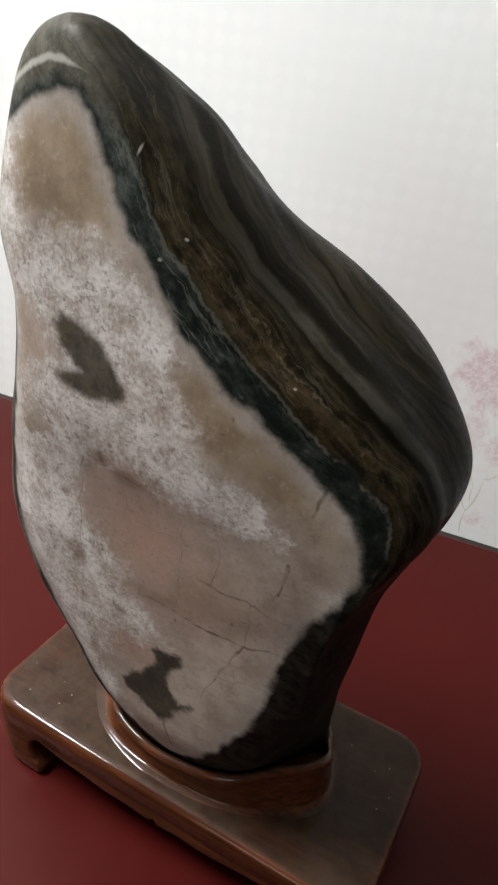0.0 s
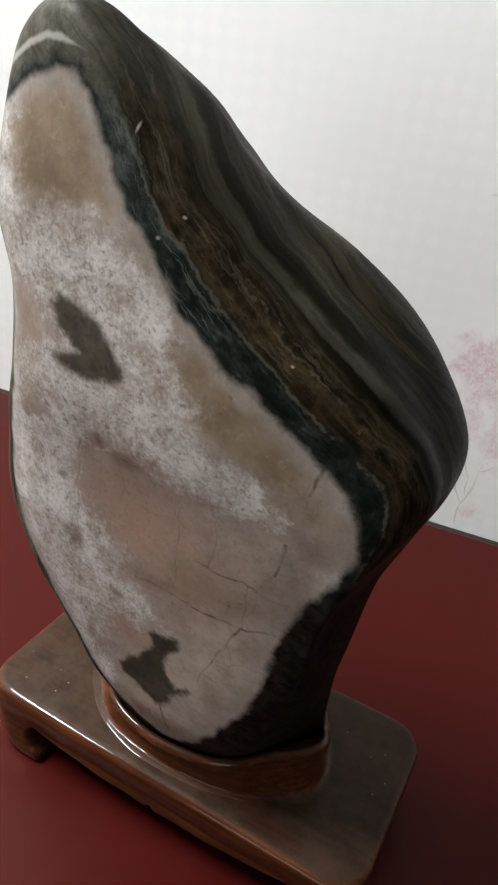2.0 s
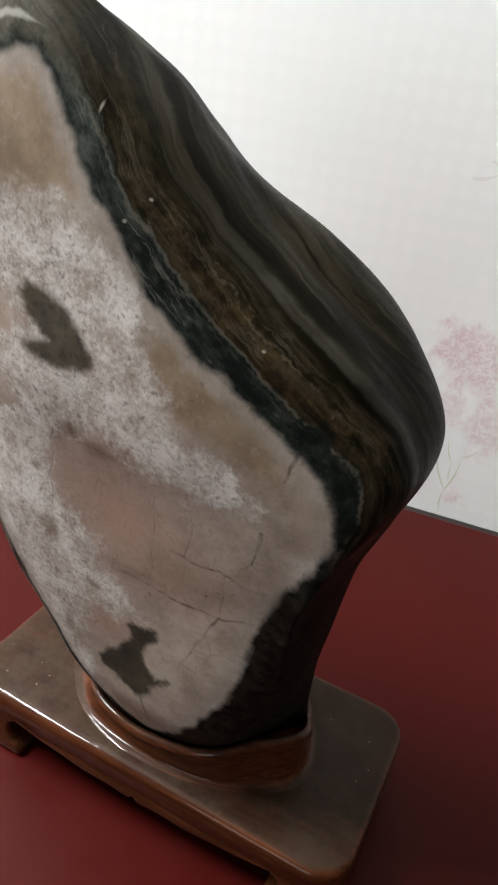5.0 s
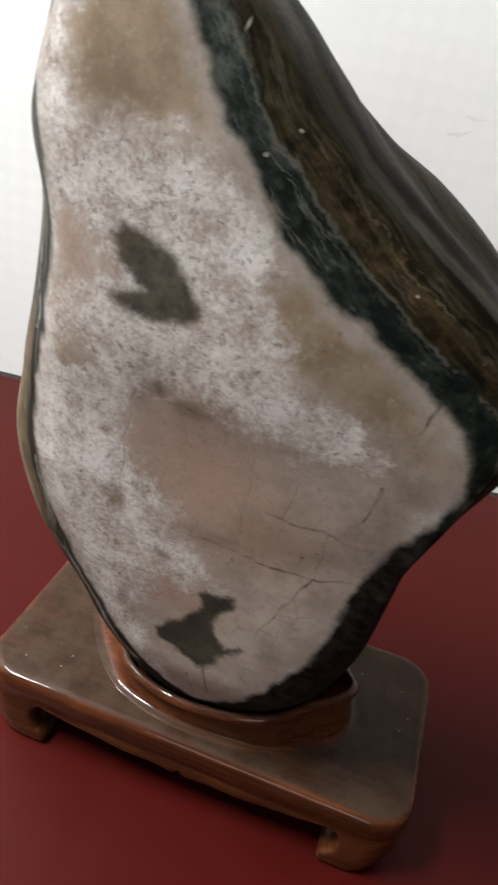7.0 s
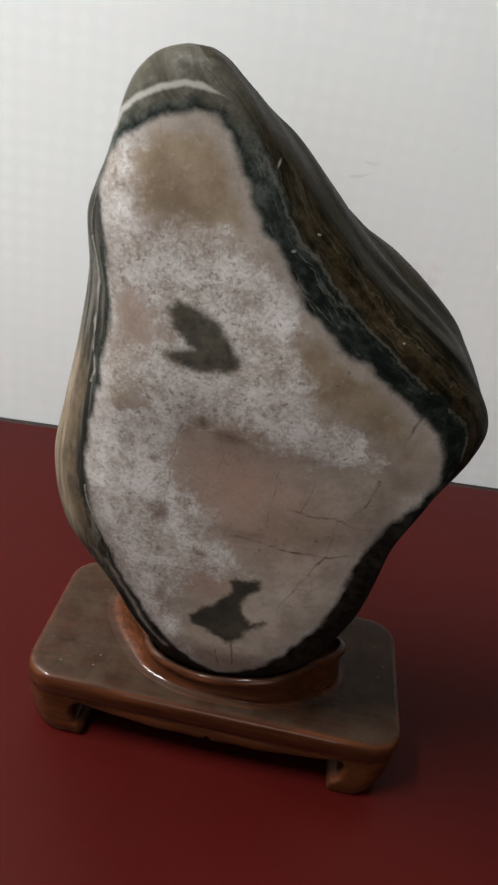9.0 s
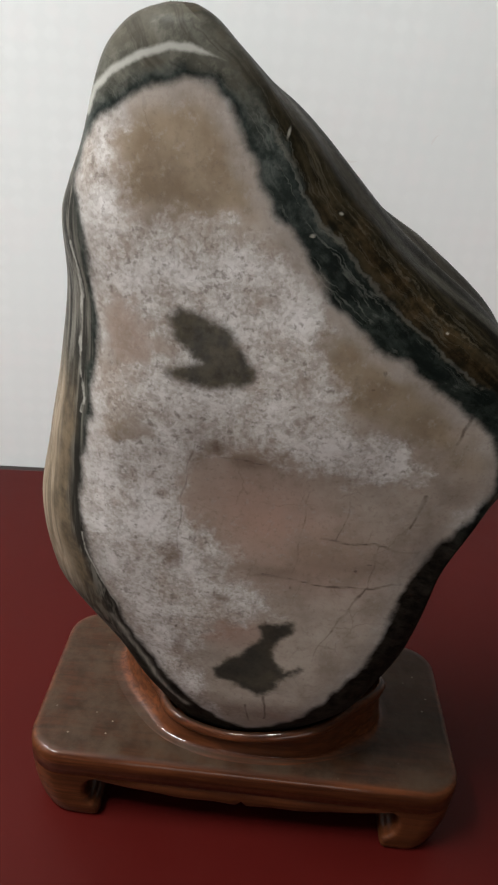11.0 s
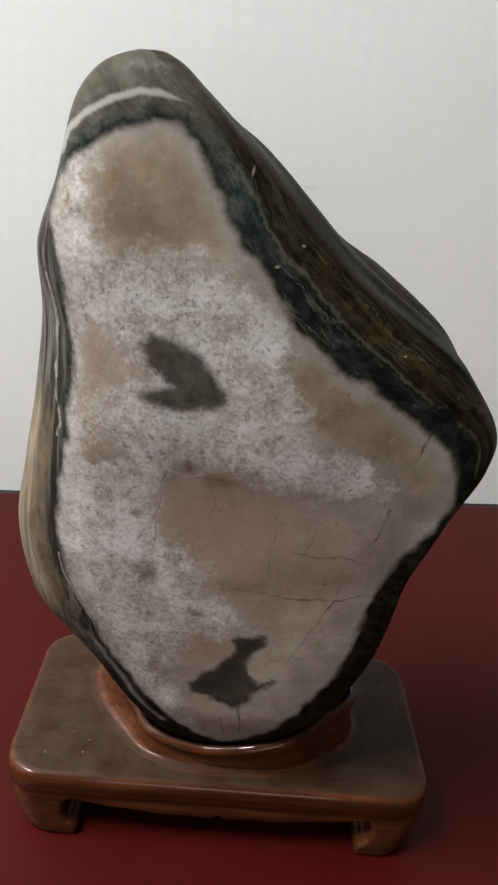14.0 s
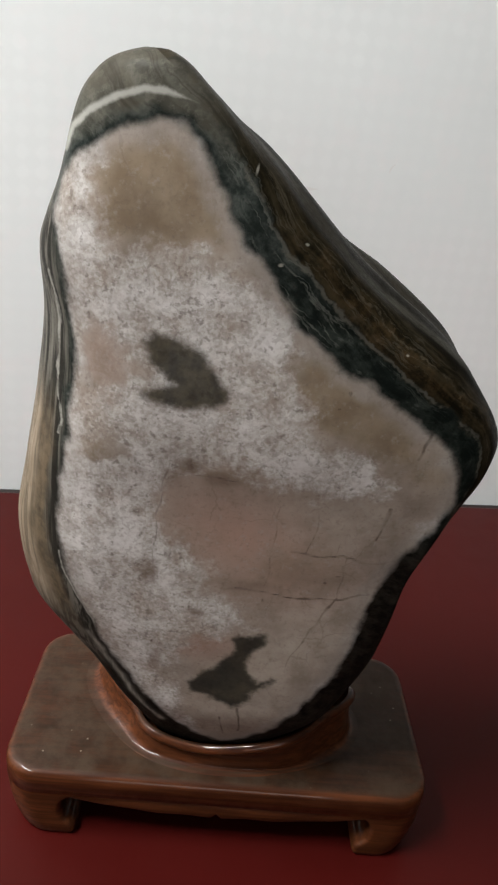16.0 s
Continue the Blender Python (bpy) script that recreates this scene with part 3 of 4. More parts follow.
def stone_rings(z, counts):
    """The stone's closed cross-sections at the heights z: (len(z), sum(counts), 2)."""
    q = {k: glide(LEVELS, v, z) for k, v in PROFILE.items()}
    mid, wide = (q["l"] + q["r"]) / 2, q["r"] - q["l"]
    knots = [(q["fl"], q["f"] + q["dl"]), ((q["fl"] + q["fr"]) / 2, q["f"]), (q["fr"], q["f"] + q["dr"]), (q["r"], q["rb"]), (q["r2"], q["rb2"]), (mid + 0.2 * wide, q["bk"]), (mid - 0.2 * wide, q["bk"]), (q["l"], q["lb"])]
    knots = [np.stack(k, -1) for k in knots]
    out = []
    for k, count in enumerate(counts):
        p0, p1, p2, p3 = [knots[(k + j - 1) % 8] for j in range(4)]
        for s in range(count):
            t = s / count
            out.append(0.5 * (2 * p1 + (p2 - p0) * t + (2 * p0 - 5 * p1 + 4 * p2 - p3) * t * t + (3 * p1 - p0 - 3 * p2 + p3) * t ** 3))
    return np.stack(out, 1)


def to_polyline(pts, line, closed=False):
    """Distance of points (n, 2) to a polyline, signed (inside positive) if closed."""
    line = np.array(line)
    ends = np.roll(line, -1, 0) if closed else line[1:]
    best, inside = np.full(len(pts), 1e9), np.zeros(len(pts), bool)
    for a, b in zip(line, ends):
        d = b - a
        t = np.clip(((pts - a) @ d) / (d @ d), 0, 1)
        best = np.minimum(best, np.hypot(*(pts - a - t[:, None] * d).T))
        if closed:
            inside ^= ((a[1] > pts[:, 1]) != (b[1] > pts[:, 1])) & (pts[:, 0] < d[0] * (pts[:, 1] - a[1]) / (d[1] + 1e-12) + a[0])
    return np.where(inside, best, -best) if closed else best


def signed_side(pts, line):
    """Distance of points (n, 2) to an open polyline, positive to the left of its way."""
    line = np.array(line)
    best, sign = np.full(len(pts), 1e9), np.ones(len(pts))
    for a, b in zip(line, line[1:]):
        d = b - a
        t = np.clip(((pts - a) @ d) / (d @ d), 0, 1)
        off = pts - a - t[:, None] * d
        far = np.hypot(*off.T)
        near = far < best
        best = np.where(near, far, best)
        sign = np.where(near, np.sign(d[0] * (pts[:, 1] - a[1]) - d[1] * (pts[:, 0] - a[0])), sign)
    return best * sign


def soft_blob(pts, cx, cz, rx, rz, turn=0.0):
    c, s = math.cos(radians(turn)), math.sin(radians(turn))
    x, z = pts[:, 0] - cx, pts[:, 1] - cz
    return np.exp(-(((c * x + s * z) / rx) ** 2 + ((c * z - s * x) / rz) ** 2))


FACE = ((-.131, .353), (-.124, .3545), (-.118, .357), (-.110, .3555), (-.105, .352), (-.099, .342), (-.094, .332), (-.087, .323), (-.079, .315), (-.072, .305), (-.065, .296), (-.056, .288), (-.048, .2815), (-.039, .279), (-.028, .271),
        (-.019, .265), (-.009, .2595), (-.001, .253), (.004, .243), (.0055, .230), (.002, .219), (-.007, .204), (-.012, .192), (-.0175, .179), (-.0192, .162), (-.022, .145), (-.026, .132), (-.032, .118), (-.0425, .100), (-.052, .0855), (-.062, .071))
FACE_LEFT = ((-.073, .0650), (-.085, .0690), (-.097, .0795), (-.108, .0920), (-.118, .1050), (-.1265, .1180), (-.1340, .1310), (-.1390, .1440), (-.1455, .1600), (-.1500, .1750), (-.153, .190), (-.153, .209), (-.150, .228), (-.149, .240), (-.149, .256), (-.146, .264), (-.1475, .281), (-.149, .300),
             (-.151, .313), (-.1535, .325), (-.152, .333), (-.148, .341), (-.141, .347))
TAN_FIELD = ((-.135, .352), (-.117, .360), (-.102, .352), (-.091, .333), (-.077, .316), (-.069, .306), (-.063, .297), (-.072, .299), (-.080, .307), (-.086, .309), (-.096, .313), (-.104, .315), (-.110, .317), (-.119, .316), (-.127, .309), (-.134, .313), (-.1385, .325), (-.1390, .335), (-.1395, .344))
SMOOTH_FIELD = ((-.063, .297), (-.054, .290), (-.037, .281), (-.017, .265), (.001, .253), (.006, .242), (.008, .230), (-.002, .215), (-.009, .193), (-.016, .162), (-.025, .132), (-.049, .088), (-.063, .064), (-.080, .064), (-.097, .096), (-.102, .114), (-.107, .128), (-.101, .138), (-.086, .147), (-.075, .151), (-.064, .153), (-.069, .159), (-.088, .173),
                (-.089, .182), (-.100, .195), (-.111, .200), (-.112, .223), (-.105, .231), (-.091, .237), (-.081, .237), (-.069, .233), (-.057, .230), (-.048, .228), (-.026, .233), (-.023, .237), (-.036, .245), (-.046, .247), (-.055, .250), (-.059, .257), (-.057, .262), (-.063, .269), (-.066, .281), (-.068, .292))
SPOT_HIGH = ((-.119, .283), (-.117, .287), (-.110, .288), (-.104, .285), (-.096, .280), (-.093, .274), (-.0875, .268), (-.088, .263), (-.093, .261), (-.098, .260), (-.103, .258), (-.111, .259), (-.1192, .2625), (-.1186, .2658), (-.114, .2676), (-.1083, .2681), (-.111, .2702), (-.1145, .2735), (-.117, .276))
SPOT_LOW = ((-.094, .114), (-.088, .122), (-.081, .128), (-.078, .134), (-.073, .140), (-.0745, .147), (-.072, .149), (-.066, .149), (-.0605, .151), (-.0605, .145), (-.065, .140), (-.0675, .132), (-.0665, .126), (-.0605, .120), (-.054, .124), (-.057, .118), (-.063, .114), (-.0635, .108), (-.071, .102), (-.081, .106), (-.0895, .108))
CRACKS = (((-.0763, .1769), (-.0664, .1750), (-.0540, .1738), (-.0416, .1733), (-.0295, .1752), (-.0188, .1781)), ((-.0559, .1975), (-.0452, .1974), (-.0334, .1980), (-.0235, .1959), (-.0150, .1959)),
          ((-.0337, .1738), (-.0376, .1637), (-.0415, .1553), (-.0443, .1485)), ((-.0186, .2241), (-.0207, .2152), (-.0222, .2077)), ((-.0098, .2598), (-.0125, .2524), (-.0139, .2486)),
          ((-.0687, .1021), (-.0665, .0936), (-.0668, .0808)), ((-.0759, .0932), (-.0740, .0738)))
HAIRLINES = (((-.1083, .2353), (-.1095, .2271), (-.1114, .2131), (-.1120, .2046), (-.1126, .1841)), ((-.0461, .2190), (-.0474, .2045), (-.0487, .1970)), ((-.0622, .2196), (-.0631, .2081), (-.0633, .1907), (-.0643, .1784)), ((-.0320, .1756), (-.0323, .1914), (-.0310, .1976)), ((-.1059, .2308), (-.0947, .2303), (-.0814, .2303)), ((-.0443, .1485), (-.0472, .1414), (-.0500, .1300)))
TAN_TOP = ((-.1366, .3412), (-.127, .348), (-.1167, .3515), (-.108, .347), (-.1028, .3383), (-.0944, .3269), (-.094, .320), (-.1107, .3175), (-.1319, .3186), (-.139, .326), (-.1382, .3323))
TAN_RIGHT = ((-.062, .290), (-.0651, .2748), (-.060, .264), (-.0545, .2577), (-.043, .253), (-.026, .246), (-.014, .243), (-.012, .252), (-.022, .2625), (-.033, .2705), (-.045, .2765), (-.054, .284))
GREEN_EDGE = ((-.114, .3715), (-.1021, .3632), (-.0943, .3538), (-.0858, .3398), (-.0812, .3290), (-.0770, .3235), (-.0725, .3182), (-.0645, .3117), (-.0580, .3047), (-.0479, .2983), (-.0388, .2901), (-.0281, .2822), (-.0161, .2743), (-.0043, .2683), (.0072, .2616), (.0125, .2530), (.0130, .2400), (.0080, .2200))
VEIN = ((-.1512, .3440), (-.1480, .3512), (-.1415, .3571), (-.1320, .3622), (-.1237, .3647), (-.1156, .3646), (-.1083, .3631), (-.1030, .3612))
RUST_LINE = ((-.0709, .3251), (-.0665, .3242), (-.0564, .3149), (-.0475, .3051), (-.0368, .2955), (-.0262, .2887), (-.0134, .2788), (-.0018, .2715), (.0101, .2668))
SIDE_VEIN = ((-.1565, .3017), (-.1545, .2890), (-.1534, .2839), (-.1542, .2757), (-.1550, .2664), (-.1534, .2581), (-.1545, .2531), (-.1523, .2448), (-.1529, .2388))
FOOT_STRIP = ((-.1409, .1352), (-.1358, .1240), (-.1305, .1150), (-.1220, .1010), (-.1133, .0881), (-.1050, .0785))
# pale line painted for the glints on the lower left rim
FOOT_GLINT = ((-.1535, .1821), (-.1518, .1714), (-.1469, .1597), (-.1406, .1476), (-.1381, .1407))


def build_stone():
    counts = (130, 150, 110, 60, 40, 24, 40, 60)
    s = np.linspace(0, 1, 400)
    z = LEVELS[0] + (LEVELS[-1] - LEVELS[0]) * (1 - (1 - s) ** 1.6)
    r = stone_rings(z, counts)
    size = r.shape[1]
    p = np.concatenate([r, np.broadcast_to(z[:, None, None], (len(z), size, 1))], -1)
    last, centre = p[-1], p[-1].mean(0)
    dome = []
    for t in (radians(3.0 * k) for k in range(1, 30)):
        s = t / radians(87.0)
        k = 1 - 0.5 * s - 0.49 * s ** 2.5
        ring = centre + (last - centre) * np.array((k, k, 1.0))
        ring[:, 2] += 0.0062 * math.sin(t)
        dome.append(ring)
    p = np.concatenate([p, np.array(dome)])
    rows = len(p)
    ease = np.clip(np.arange(128)[:, None, None] / 90.0, 0, 1) ** 2
    for _ in range(260):
        p[-130:-2] += 0.5 * ease * (0.5 * (p[-131:-3] + p[-129:-1]) - p[-130:-2])
    p[-6:, :, 2] = p[-7, :, 2].mean() + np.linspace(0.0, 0.0002, 6)[:, None]
    p = p.reshape(-1, 3)
    flat = p[:, (0, 2)]
    # the pattern follows a slightly wandering copy of the surface
    wander = np.stack([np.sin(310 * p[:, 2] + 4 * np.sin(170 * p[:, 0])), np.sin(290 * p[:, 0] + 5 * np.sin(150 * p[:, 2]))], -1) * 0.0006
    flat = flat + wander
    face = to_polyline(flat, FACE + FACE_LEFT, True) - 2.0 * np.maximum(0, p[:, 1] - 0.003 - 0.016 * np.clip((0.135 - p[:, 2]) / 0.07, 0, 1))
    along = 0.70 * p[:, 0] - 0.71 * p[:, 2]
    spot = np.maximum(to_polyline(flat, SPOT_HIGH, True), to_polyline(flat, SPOT_LOW, True))
    lowspot = (to_polyline(flat, SPOT_LOW, True) > -0.012).astype(float)
    crack = np.minimum.reduce([to_polyline(flat, c) for c in CRACKS] + [to_polyline(flat, c) + 0.00032 for c in HAIRLINES])
    for x, h, size_of in ((-.0955, .163, .0010), (-.119, .183, .0016), (-.1075, .234, .0014), (-.047, .267, .0006), (-.112, .139, .0012), (-.064, .171, .0005), (-.034, .187, .0007), (-.0393, .1827, .0009), (-.0443, .2729, .0010)):
        crack = np.minimum(crack, np.abs(np.hypot(flat[:, 0] - x, flat[:, 1] - h) - size_of * 0.5) + 0.0002)
    stain = np.maximum.reduce([soft_blob(flat, -.0995, .2351, .0038, .0034), 0.9 * soft_blob(flat, -.0869, .2300, .0090, .0030, -4), soft_blob(flat, -.0922, .1603, .0024, .0022), soft_blob(flat, -.1142, .1807, .0034, .0062), 0.5 * soft_blob(flat, -.0700, .1780, .0140, .0036),
                               0.7 * soft_blob(flat, -.1099, .1260, .0030, .0060), 0.6 * soft_blob(flat, -.0393, .1827, .0030, .0018), 0.5 * soft_blob(flat, -.1068, .2353, .0040, .0080), 0.35 * soft_blob(flat, -.0450, .1850, .0200, .0070)])
    strata = signed_side(p[:, (0, 2)], GREEN_EDGE) + 0.6 * (p[:, 1] + 0.0205)
    fleck = np.minimum.reduce([np.hypot((flat[:, 0] - x) / w, (flat[:, 1] - h) / t) for x, h, w, t in ((-.0856, .3444, .0005, .0016), (-.0747, .3167, .0006, .0007), (-.0668, .3242, .0007, .0005), (-.0264, .2895, .0006, .0004), (-.0150, .2820, .0003, .0003))])
    vein = to_polyline(p[:, (0, 2)] + 0.25 * wander, VEIN) + 2 * np.maximum(0, p[:, 1]) + 0.14 * np.maximum(0, p[:, 0] + 0.117)
    fineline = np.minimum.reduce([to_polyline(flat, SIDE_VEIN) + np.maximum(0, p[:, 1] - 0.004), to_polyline(flat, FOOT_GLINT) + np.maximum(0, p[:, 1] - 0.006)])
    strip = np.exp(-(to_polyline(flat, FOOT_STRIP) / 0.0017) ** 2) * np.clip(-face / 0.002, 0, 1)
    wispy = np.clip((p[:, 2] - 0.262) / 0.03, 0, 1)
    tan = np.maximum.reduce([np.clip((to_polyline(flat, TAN_TOP, True) + 0.005) / 0.010, 0, 1), np.clip((to_polyline(flat, TAN_RIGHT, True) + 0.002) / 0.007, 0, 1), 0.75 * soft_blob(flat, -.138, .236, .010, .008), 0.6 * soft_blob(flat, -.010, .243, .014, .014), 0.45 * soft_blob(flat, -.050, .190, .030, .018)])
    smooth = np.maximum(to_polyline(flat, TAN_FIELD, True), to_polyline(flat, SMOOTH_FIELD, True))
    leftfield = np.clip(1.25 * np.maximum(soft_blob(flat, -.134, .274, .014, .014), 0.8 * soft_blob(flat, -.134, .238, .013, .007)), 0, 1)
    pink = 0.85 * np.maximum.reduce([soft_blob(flat, -.077, .202, .034, .022, -30), soft_blob(flat, -.090, .142, .016, .010), 0.6 * soft_blob(flat, -.06, .185, .03, .02), 0.5 * soft_blob(flat, -.134, .274, .014, .016)])
    side = np.clip((-0.132 - p[:, 0]) / 0.014, 0, 1) * np.clip((p[:, 1] + 0.012) / 0.008, 0, 1)
    beyond = np.clip((-face - 0.004) / 0.004, 0, 1)
    cream = side * beyond * np.clip((0.268 - p[:, 2] + 0.3 * p[:, 1]) / 0.03, 0, 1) * np.clip((p[:, 2] - 0.115) / 0.04, 0, 1)
    slate = side * np.clip((-face - 0.001) / 0.002, 0, 1) * np.clip((0.345 - p[:, 2]) / 0.02, 0, 1) * (1 - cream)
    top = np.clip((p[:, 2] - 0.338) / 0.018, 0, 1) * np.clip((-0.086 - p[:, 0]) / 0.02, 0, 1)
    upper = np.clip((p[:, 2] - 0.300) / 0.035, 0, 1)
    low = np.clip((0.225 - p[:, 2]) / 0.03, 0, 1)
    rust = np.exp(-(to_polyline(flat, RUST_LINE) / 0.0052) ** 2) * np.clip((p[:, 0] + 0.095) / 0.05, 0.4, 1)
    # low ridges along the flank, faint hollows on the face
    ridge = np.clip((p[:, 2] - 0.215) / 0.03, 0, 1) * (np.sin(strata * 430 + 2 * np.sin(along * 40)) * 0.00022 + np.sin(strata * 170 + 1.3) * 0.0006)
    outside = np.clip(-face / 0.01, 0, 1) * np.clip((p[:, 0] + 0.115) / 0.02, 0, 1)
    hollow = np.array([noise.noise((x * 28, y * 28, h * 28)) for x, y, h in p]) * 0.0009
    grid = p.reshape(rows, size, 3)
    across = np.roll(grid, -1, 1) - np.roll(grid, 1, 1)
    up = np.gradient(grid, axis=0)
    out = np.cross(across, up)
    out = (out / (np.linalg.norm(out, axis=-1, keepdims=True) + 1e-12)).reshape(-1, 3)
    # a valley runs between the front edge of the flank and the hump behind it
    step = np.arange(size) - sum(counts[:3])
    across_valley = np.exp(-((step / counts[3] - 0.42) / 0.20) ** 2)[None, :]
    heights = grid[:, :, 2]
    valley = (across_valley * np.clip((heights - 0.225) / 0.04, 0, 1) * np.clip((0.334 - heights) / 0.03, 0, 1)).reshape(-1) * 0.0034
    shaped = p + out * (outside * ridge + hollow - valley)[:, None]
    rings = list(shaped.reshape(rows, size, 3))
    verts, faces = loft(rings)
    me = mesh_of("viewing_stone", verts, faces)
    for name, values in (("face", face), ("wispy", wispy), ("strip", strip), ("along", along), ("spot", spot), ("lowspot", lowspot), ("crack", crack), ("vein", vein), ("tan", tan), ("smooth", smooth), ("leftfield", leftfield), ("pink", pink), ("cream", cream), ("slate", slate), ("top", top), ("low", low), ("upper", upper), ("rust", rust), ("fineline", fineline), ("strata", strata), ("stain", stain), ("fleck", fleck)):
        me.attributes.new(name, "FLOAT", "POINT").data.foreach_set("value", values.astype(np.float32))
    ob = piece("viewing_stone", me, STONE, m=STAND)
    return tagged(ob, "upright polished stone with pale quartz face and dark green bands", "ornamental stone")


build_stone()

# ---- stand ----
stand = tagged(new("stone_stand"), "low varnished brown wooden stand with carved feet and raised socket rim", "display stand")
stand.matrix_basis = STAND
A0, A1, B0, B1 = -0.1865, 0.0405, -0.0062, 0.1035


def rounded_outline(a0, a1, b0, b1, radius, steps=8):
    pts = []
    for cx, cy, start in ((a1 - radius, b0 + radius, -90), (a1 - radius, b1 - radius, 0), (a0 + radius, b1 - radius, 90), (a0 + radius, b0 + radius, 180)):
        for k in range(steps + 1):
            t = radians(start + 90 * k / steps)
            pts.append((cx + radius * math.cos(t), cy + radius * math.sin(t)))
    return pts


def board():
    """The top board: a thick slab with rounded corners and a softly rolled edge."""
    rings = []
    for inset, z, radius in ((0.0130, 0.0300, 0.0080), (0.0012, 0.0300, 0.0180), (0.0003, 0.03005, 0.0188), (0.0001, 0.0302, 0.0189), (0.0, 0.0395, 0.019), (0.0003, 0.0415, 0.0188), (0.0010, 0.0430, 0.0184), (0.0022, 0.0439, 0.0178), (0.0050, 0.0444, 0.0165), (0.0110, 0.0447, 0.014), (0.03, 0.0450, 0.010)):
        rings.append([(x, y, z) for x, y in rounded_outline(A0 + inset, A1 - inset, B0 + inset, B1 - inset, radius)])
    return mesh_of("top_board", *loft(rings))


piece("top_board", board(), WOOD, stand, "dusty brown varnished top")


def apron(length):
    """A hanging apron with a drooping cloud edge and a small cusp in its middle; along x from 0 to length, front at y 0."""
    count = 60
    verts, faces = [], []
    for k in range(count + 1):
        s = k / count
        e = abs(2 * s - 1)
        low = 0.0272 - 0.0080 * (1 - e ** 2.4) + 0.0034 * math.exp(-(e / 0.022) ** 2) - 0.0006 * math.cos(5 * math.pi * e) * (1 - e)
        x = s * length
        for y, z in ((0.0020, 0.0330), (0.0004, 0.0315), (0.0003, low + 0.0026), (0.0005, low + 0.0014), (0.0010, low + 0.0005), (0.0020, low), (0.0085, low + 0.0004), (0.0095, 0.0330)):
            verts.append((x, y, z))
        if k:
            a, b = 8 * (k - 1), 8 * k
            for i in range(8):
                j = (i + 1) % 8
                faces.append((a + i, b + i, b + j, a + j))
    faces.append(tuple(range(8)))
    faces.append(tuple(8 * count + i for i in range(8))[::-1])
    return mesh_of("apron", verts, faces)


LEG, WIDER = 0.035, -0.002
piece("apron", apron(A1 - A0 - 2 * LEG - WIDER + 0.004), WOOD, stand, m=pose(A0 + LEG - 0.002, B0 + 0.0003, 0))
piece("apron", apron(A1 - A0 - 2 * LEG + 0.004), WOOD, stand, m=pose(A1 - LEG + 0.002, B1 - 0.0003, 0, 0, 0, 180))
piece("apron", apron(B1 - B0 - 0.04), WOOD, stand, m=pose(A1 - 0.0003, B0 + 0.02, 0, 0, 0, 90))
piece("apron", apron(B1 - B0 - 0.04), WOOD, stand, m=pose(A0 + 0.0003, B1 - 0.02, 0, 0, 0, -90))


def leg_outline(out, fore, long, deep):
    """Plan of a leg: a wide round at the outer corner, small rounds elsewhere."""
    pts = []
    for cx, cy, radius, start in ((out + 0.0185, fore + 0.0185, 0.0185, 180), (long - 0.003, fore + 0.003, 0.003, 270), (long - 0.003, deep - 0.003, 0.003, 0), (out + 0.003, deep - 0.003, 0.003, 90)):
        for k in range(9):
            t = radians(start + 90 * k / 8)
            pts.append((cx + radius * math.cos(t), cy + radius * math.sin(t)))
    return pts


def hoof():
    """A corner leg: outer corner at (0, 0), spreading to +x and +y, with a toe that curls inward."""
    rings = []
    for z, out, fore, long, deep in ((0.0, 0.0098, 0.0016, 0.0375, 0.0300), (0.0008, 0.0082, 0.0002, 0.0392, 0.0310), (0.0030, 0.0068, -0.0004, 0.0400, 0.0315), (0.0065, 0.0052, -0.0005, 0.0395, 0.0305), (0.0090, 0.0042, -0.0004, 0.0365, 0.0285), (0.0115, 0.0034, -0.0003, 0.0340, 0.0270),
                                     (0.0150, 0.0024, -0.0001, 0.0325, 0.0262), (0.0200, 0.0013, 0.0, 0.0322, 0.0260), (0.0240, 0.0008, 0.0002, 0.0335, 0.0270), (0.0270, 0.0005, 0.0003, 0.0365, 0.0290), (0.0290, 0.0004, 0.0004, 0.0410, 0.0310), (0.0330, 0.0012, 0.0012, 0.0425, 0.0320)):
        rings.append([(x, y, z) for x, y in leg_outline(out, fore, long, deep)])
    return mesh_of("leg", *loft(rings, False))


hoof_mesh = hoof()
for x, y, sx, sy in ((A0, B0, 1, 1), (A1, B0, -1, 1), (A0, B1, 1, -1), (A1, B1, -1, -1)):
    me = hoof_mesh.copy()
    for v in me.vertices:
        stretch = 1.0 if sx > 0 else 0.92
        v.co = (x + sx * v.co.x * stretch, y + sy * v.co.y, v.co.z)
    if sx * sy < 0:
        me.flip_normals()
    piece("leg", me, WOOD, stand)


FOOT = ((-.156, .0745), (-.1455, .047), (-.132, .028), (-.117, .0145), (-.098, .0080), (-.075, .0060), (-.055, .0068), (-.032, .0118), (-.0095, .0205), (.0025, .0305), (.0070, .043), (.0010, .058), (-.011, .072), (-.036, .088), (-.085, .0950), (-.132, .0925))


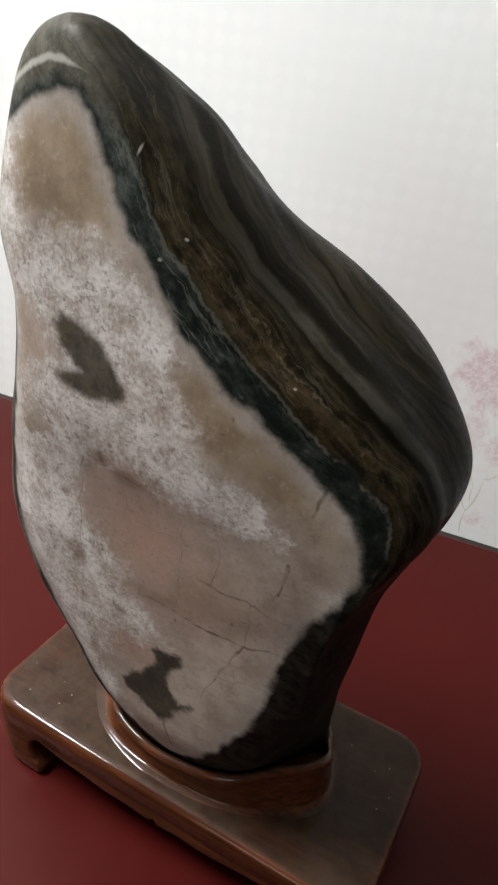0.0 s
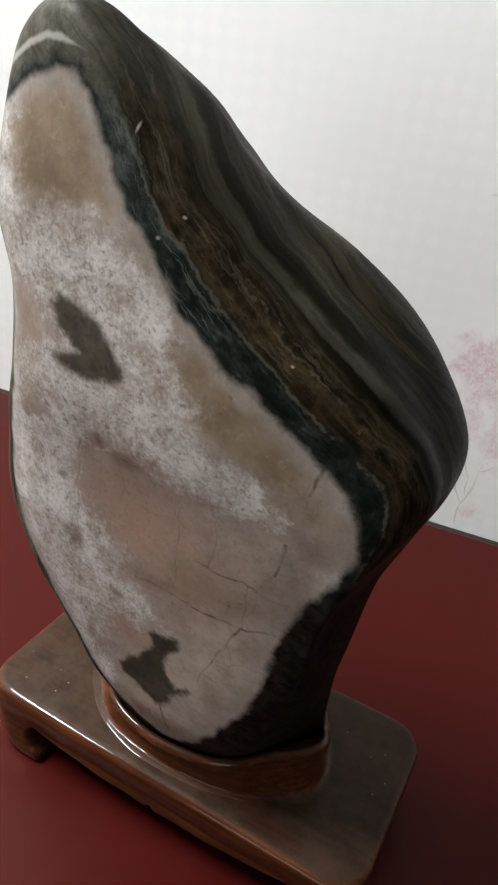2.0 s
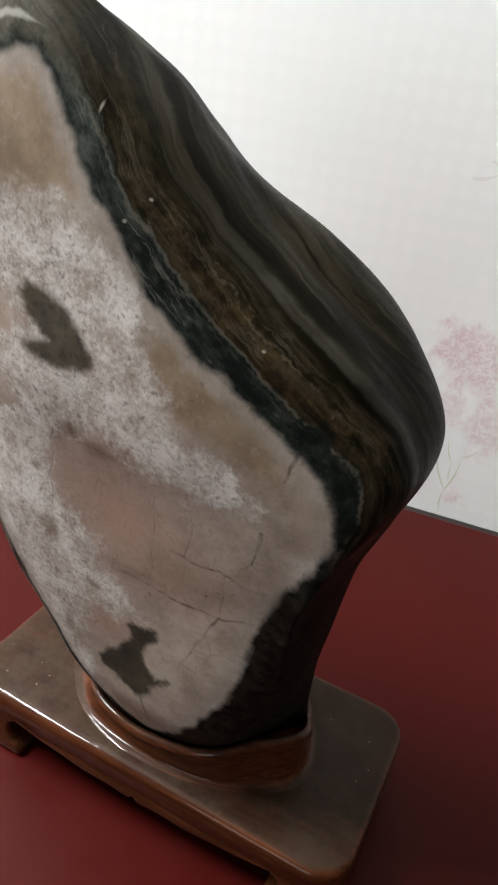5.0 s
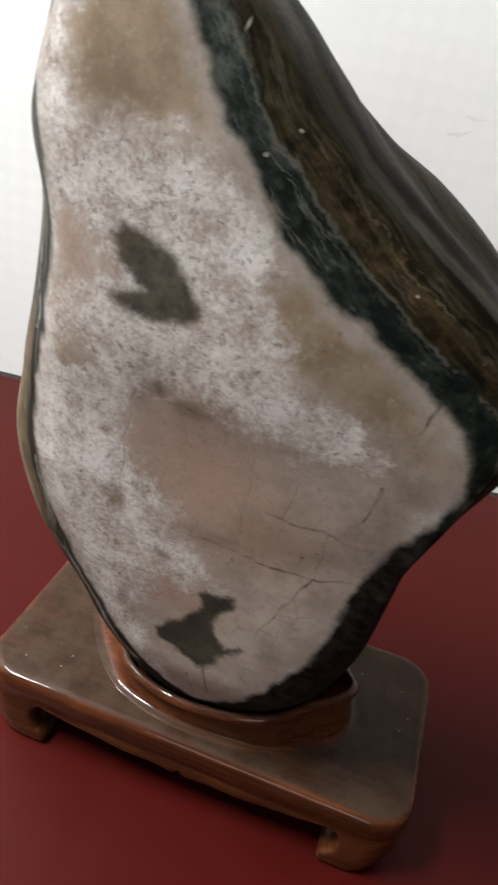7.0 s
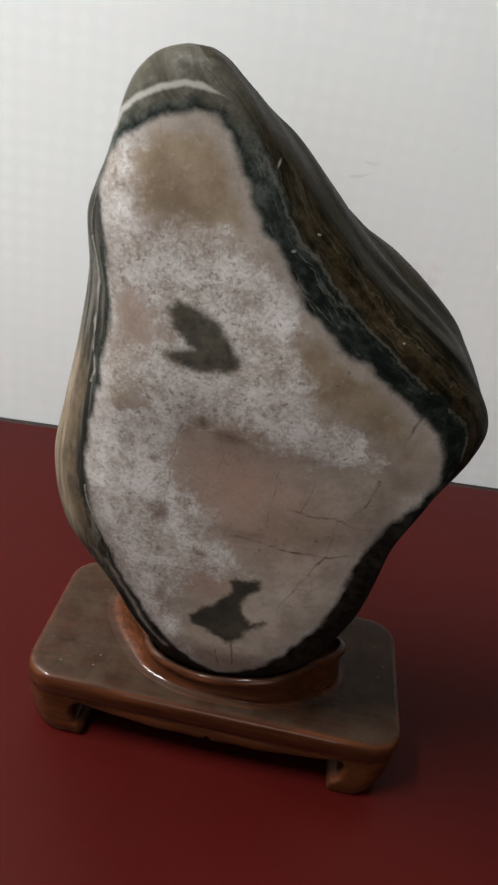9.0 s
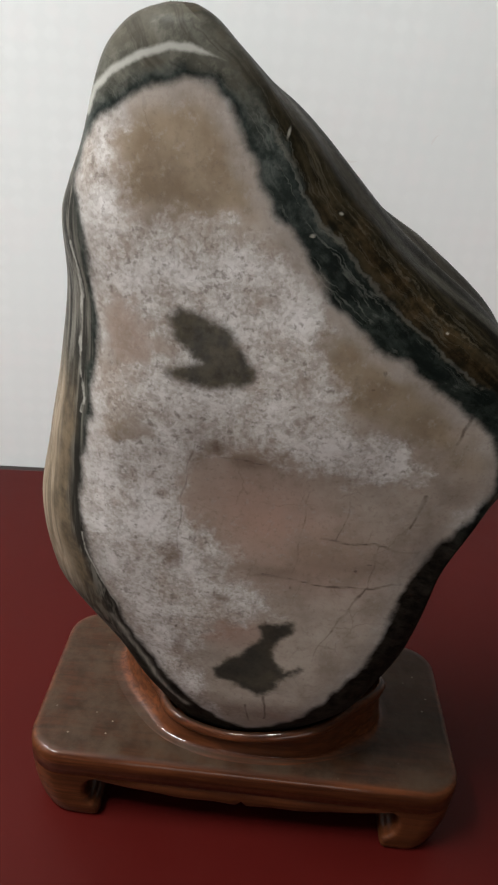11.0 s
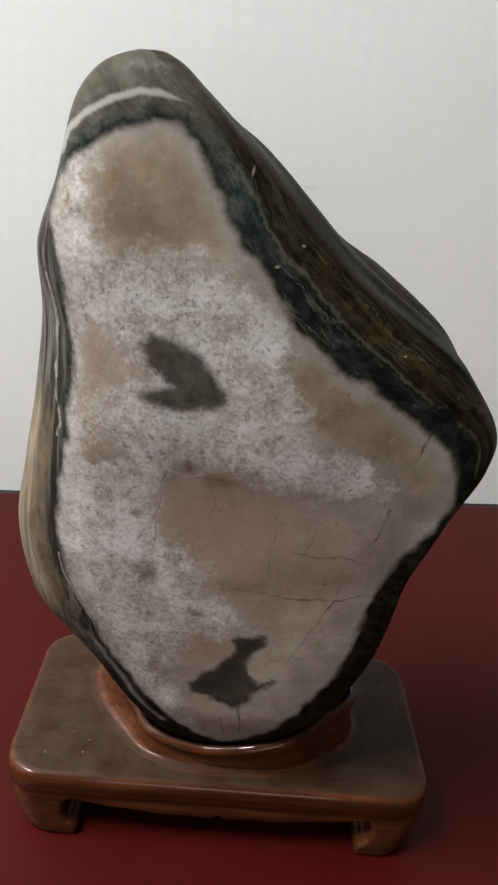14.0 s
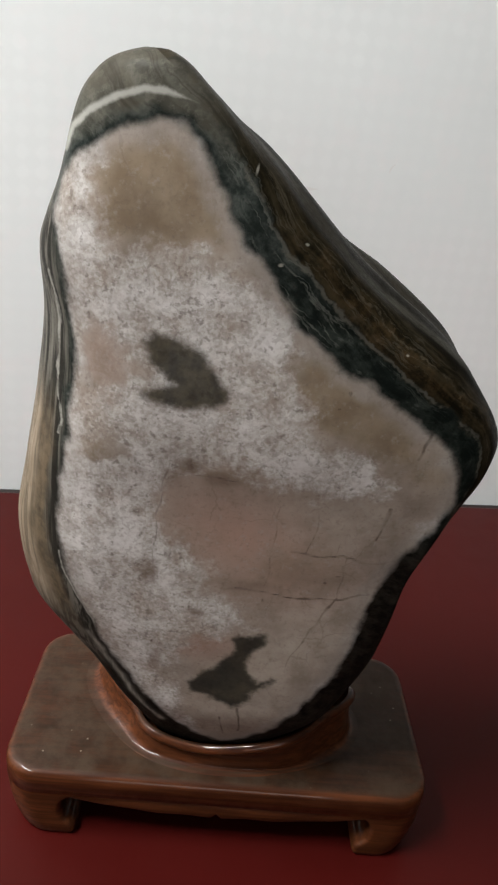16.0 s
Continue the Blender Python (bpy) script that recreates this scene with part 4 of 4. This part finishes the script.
def socket_rim():
    """The carved collar that grips the foot of the stone: low at one side, rising to a lip at the other."""
    centre = np.array((-0.075, 0.060))
    turn = np.linspace(-math.pi, math.pi, 181)[:-1]

    def polar(points):
        d = np.array(points) - centre
        t = np.arctan2(d[:, 1], d[:, 0])
        order = np.argsort(t)
        return np.interp(turn, t[order], np.hypot(*d.T)[order], period=2 * math.pi)

    def even(values, times):
        for _ in range(times):
            values = 0.25 * np.roll(values, 1) + 0.5 * values + 0.25 * np.roll(values, -1)
        return values
    foot = even(polar(FOOT), 30)
    east = centre[0] + foot * np.cos(turn)
    rise = np.clip((east + 0.097) / 0.080, 0, 1)
    north = centre[1] + foot * np.sin(turn)
    rise = rise * (1 - 0.75 * np.clip((north - 0.034) / 0.026, 0, 1))
    west = np.clip((-0.082 - east) / 0.035, 0, 1) * np.clip((0.085 - north) / 0.02, 0, 1)
    lip_z = even(0.0585 + 0.0172 * rise * rise * (3 - 2 * rise) + 0.0035 * west, 10)
    levels = np.array((0.054, 0.058, 0.062, 0.066, 0.070, 0.074, 0.078))
    hold = np.array([polar(ring) for ring in stone_rings(levels, (30,) * 8)])
    lip = np.array([np.interp(z, levels, hold[:, k]) for k, z in enumerate(lip_z)])
    lip = even(np.maximum(lip + 0.0014, foot - 0.0052 - 0.0010 * rise - 0.0058 * west - 0.004 * np.clip((north - 0.042) / 0.014, 0, 1) * (1 - west)), 6)
    rings = []
    for s, out, z0, up in ((0.0, 0.0060, 0.0430, 0.0), (0.0, 0.0042, 0.0446, 0.0), (0.0, 0.0020, 0.0451, 0.0), (0.10, 0.0, 0.0455, 0.0), (0.30, 0.0, 0.0463, 0.0), (0.48, 0.0, 0.0477, 0.0), (0.62, 0.0, 0.0, 0.33), (0.72, 0.0, 0.0, 0.46), (0.79, 0.0, 0.0, 0.60), (0.82, 0.0, 0.0, 0.72), (0.81, 0.0, 0.0, 0.82)):
        radius = foot + (lip - foot) * s + out
        z = np.full(len(turn), z0) if z0 else 0.0450 + (lip_z - 0.0450) * up
        rings.append(np.stack([centre[0] + radius * np.cos(turn), centre[1] + radius * np.sin(turn), z], -1))
    # the rounded lip, then the dark gap behind it
    for out, drop in ((0.0026, 0.0050), (0.0032, 0.0037), (0.0031, 0.0023), (0.0024, 0.0010), (0.0012, 0.0002), (-0.0001, 0.0001), (-0.0009, 0.0010), (-0.0014, 0.0030), (-0.0024, 0.0080), (-0.012, 0.0120)):
        radius = lip + out
        z = lip_z - drop
        rings.append(np.stack([centre[0] + radius * np.cos(turn), centre[1] + radius * np.sin(turn), z], -1))
    return mesh_of("socket_rim", *loft(rings))


piece("socket_rim", socket_rim(), WOOD, stand, "glossy carved rim around the stone's foot")
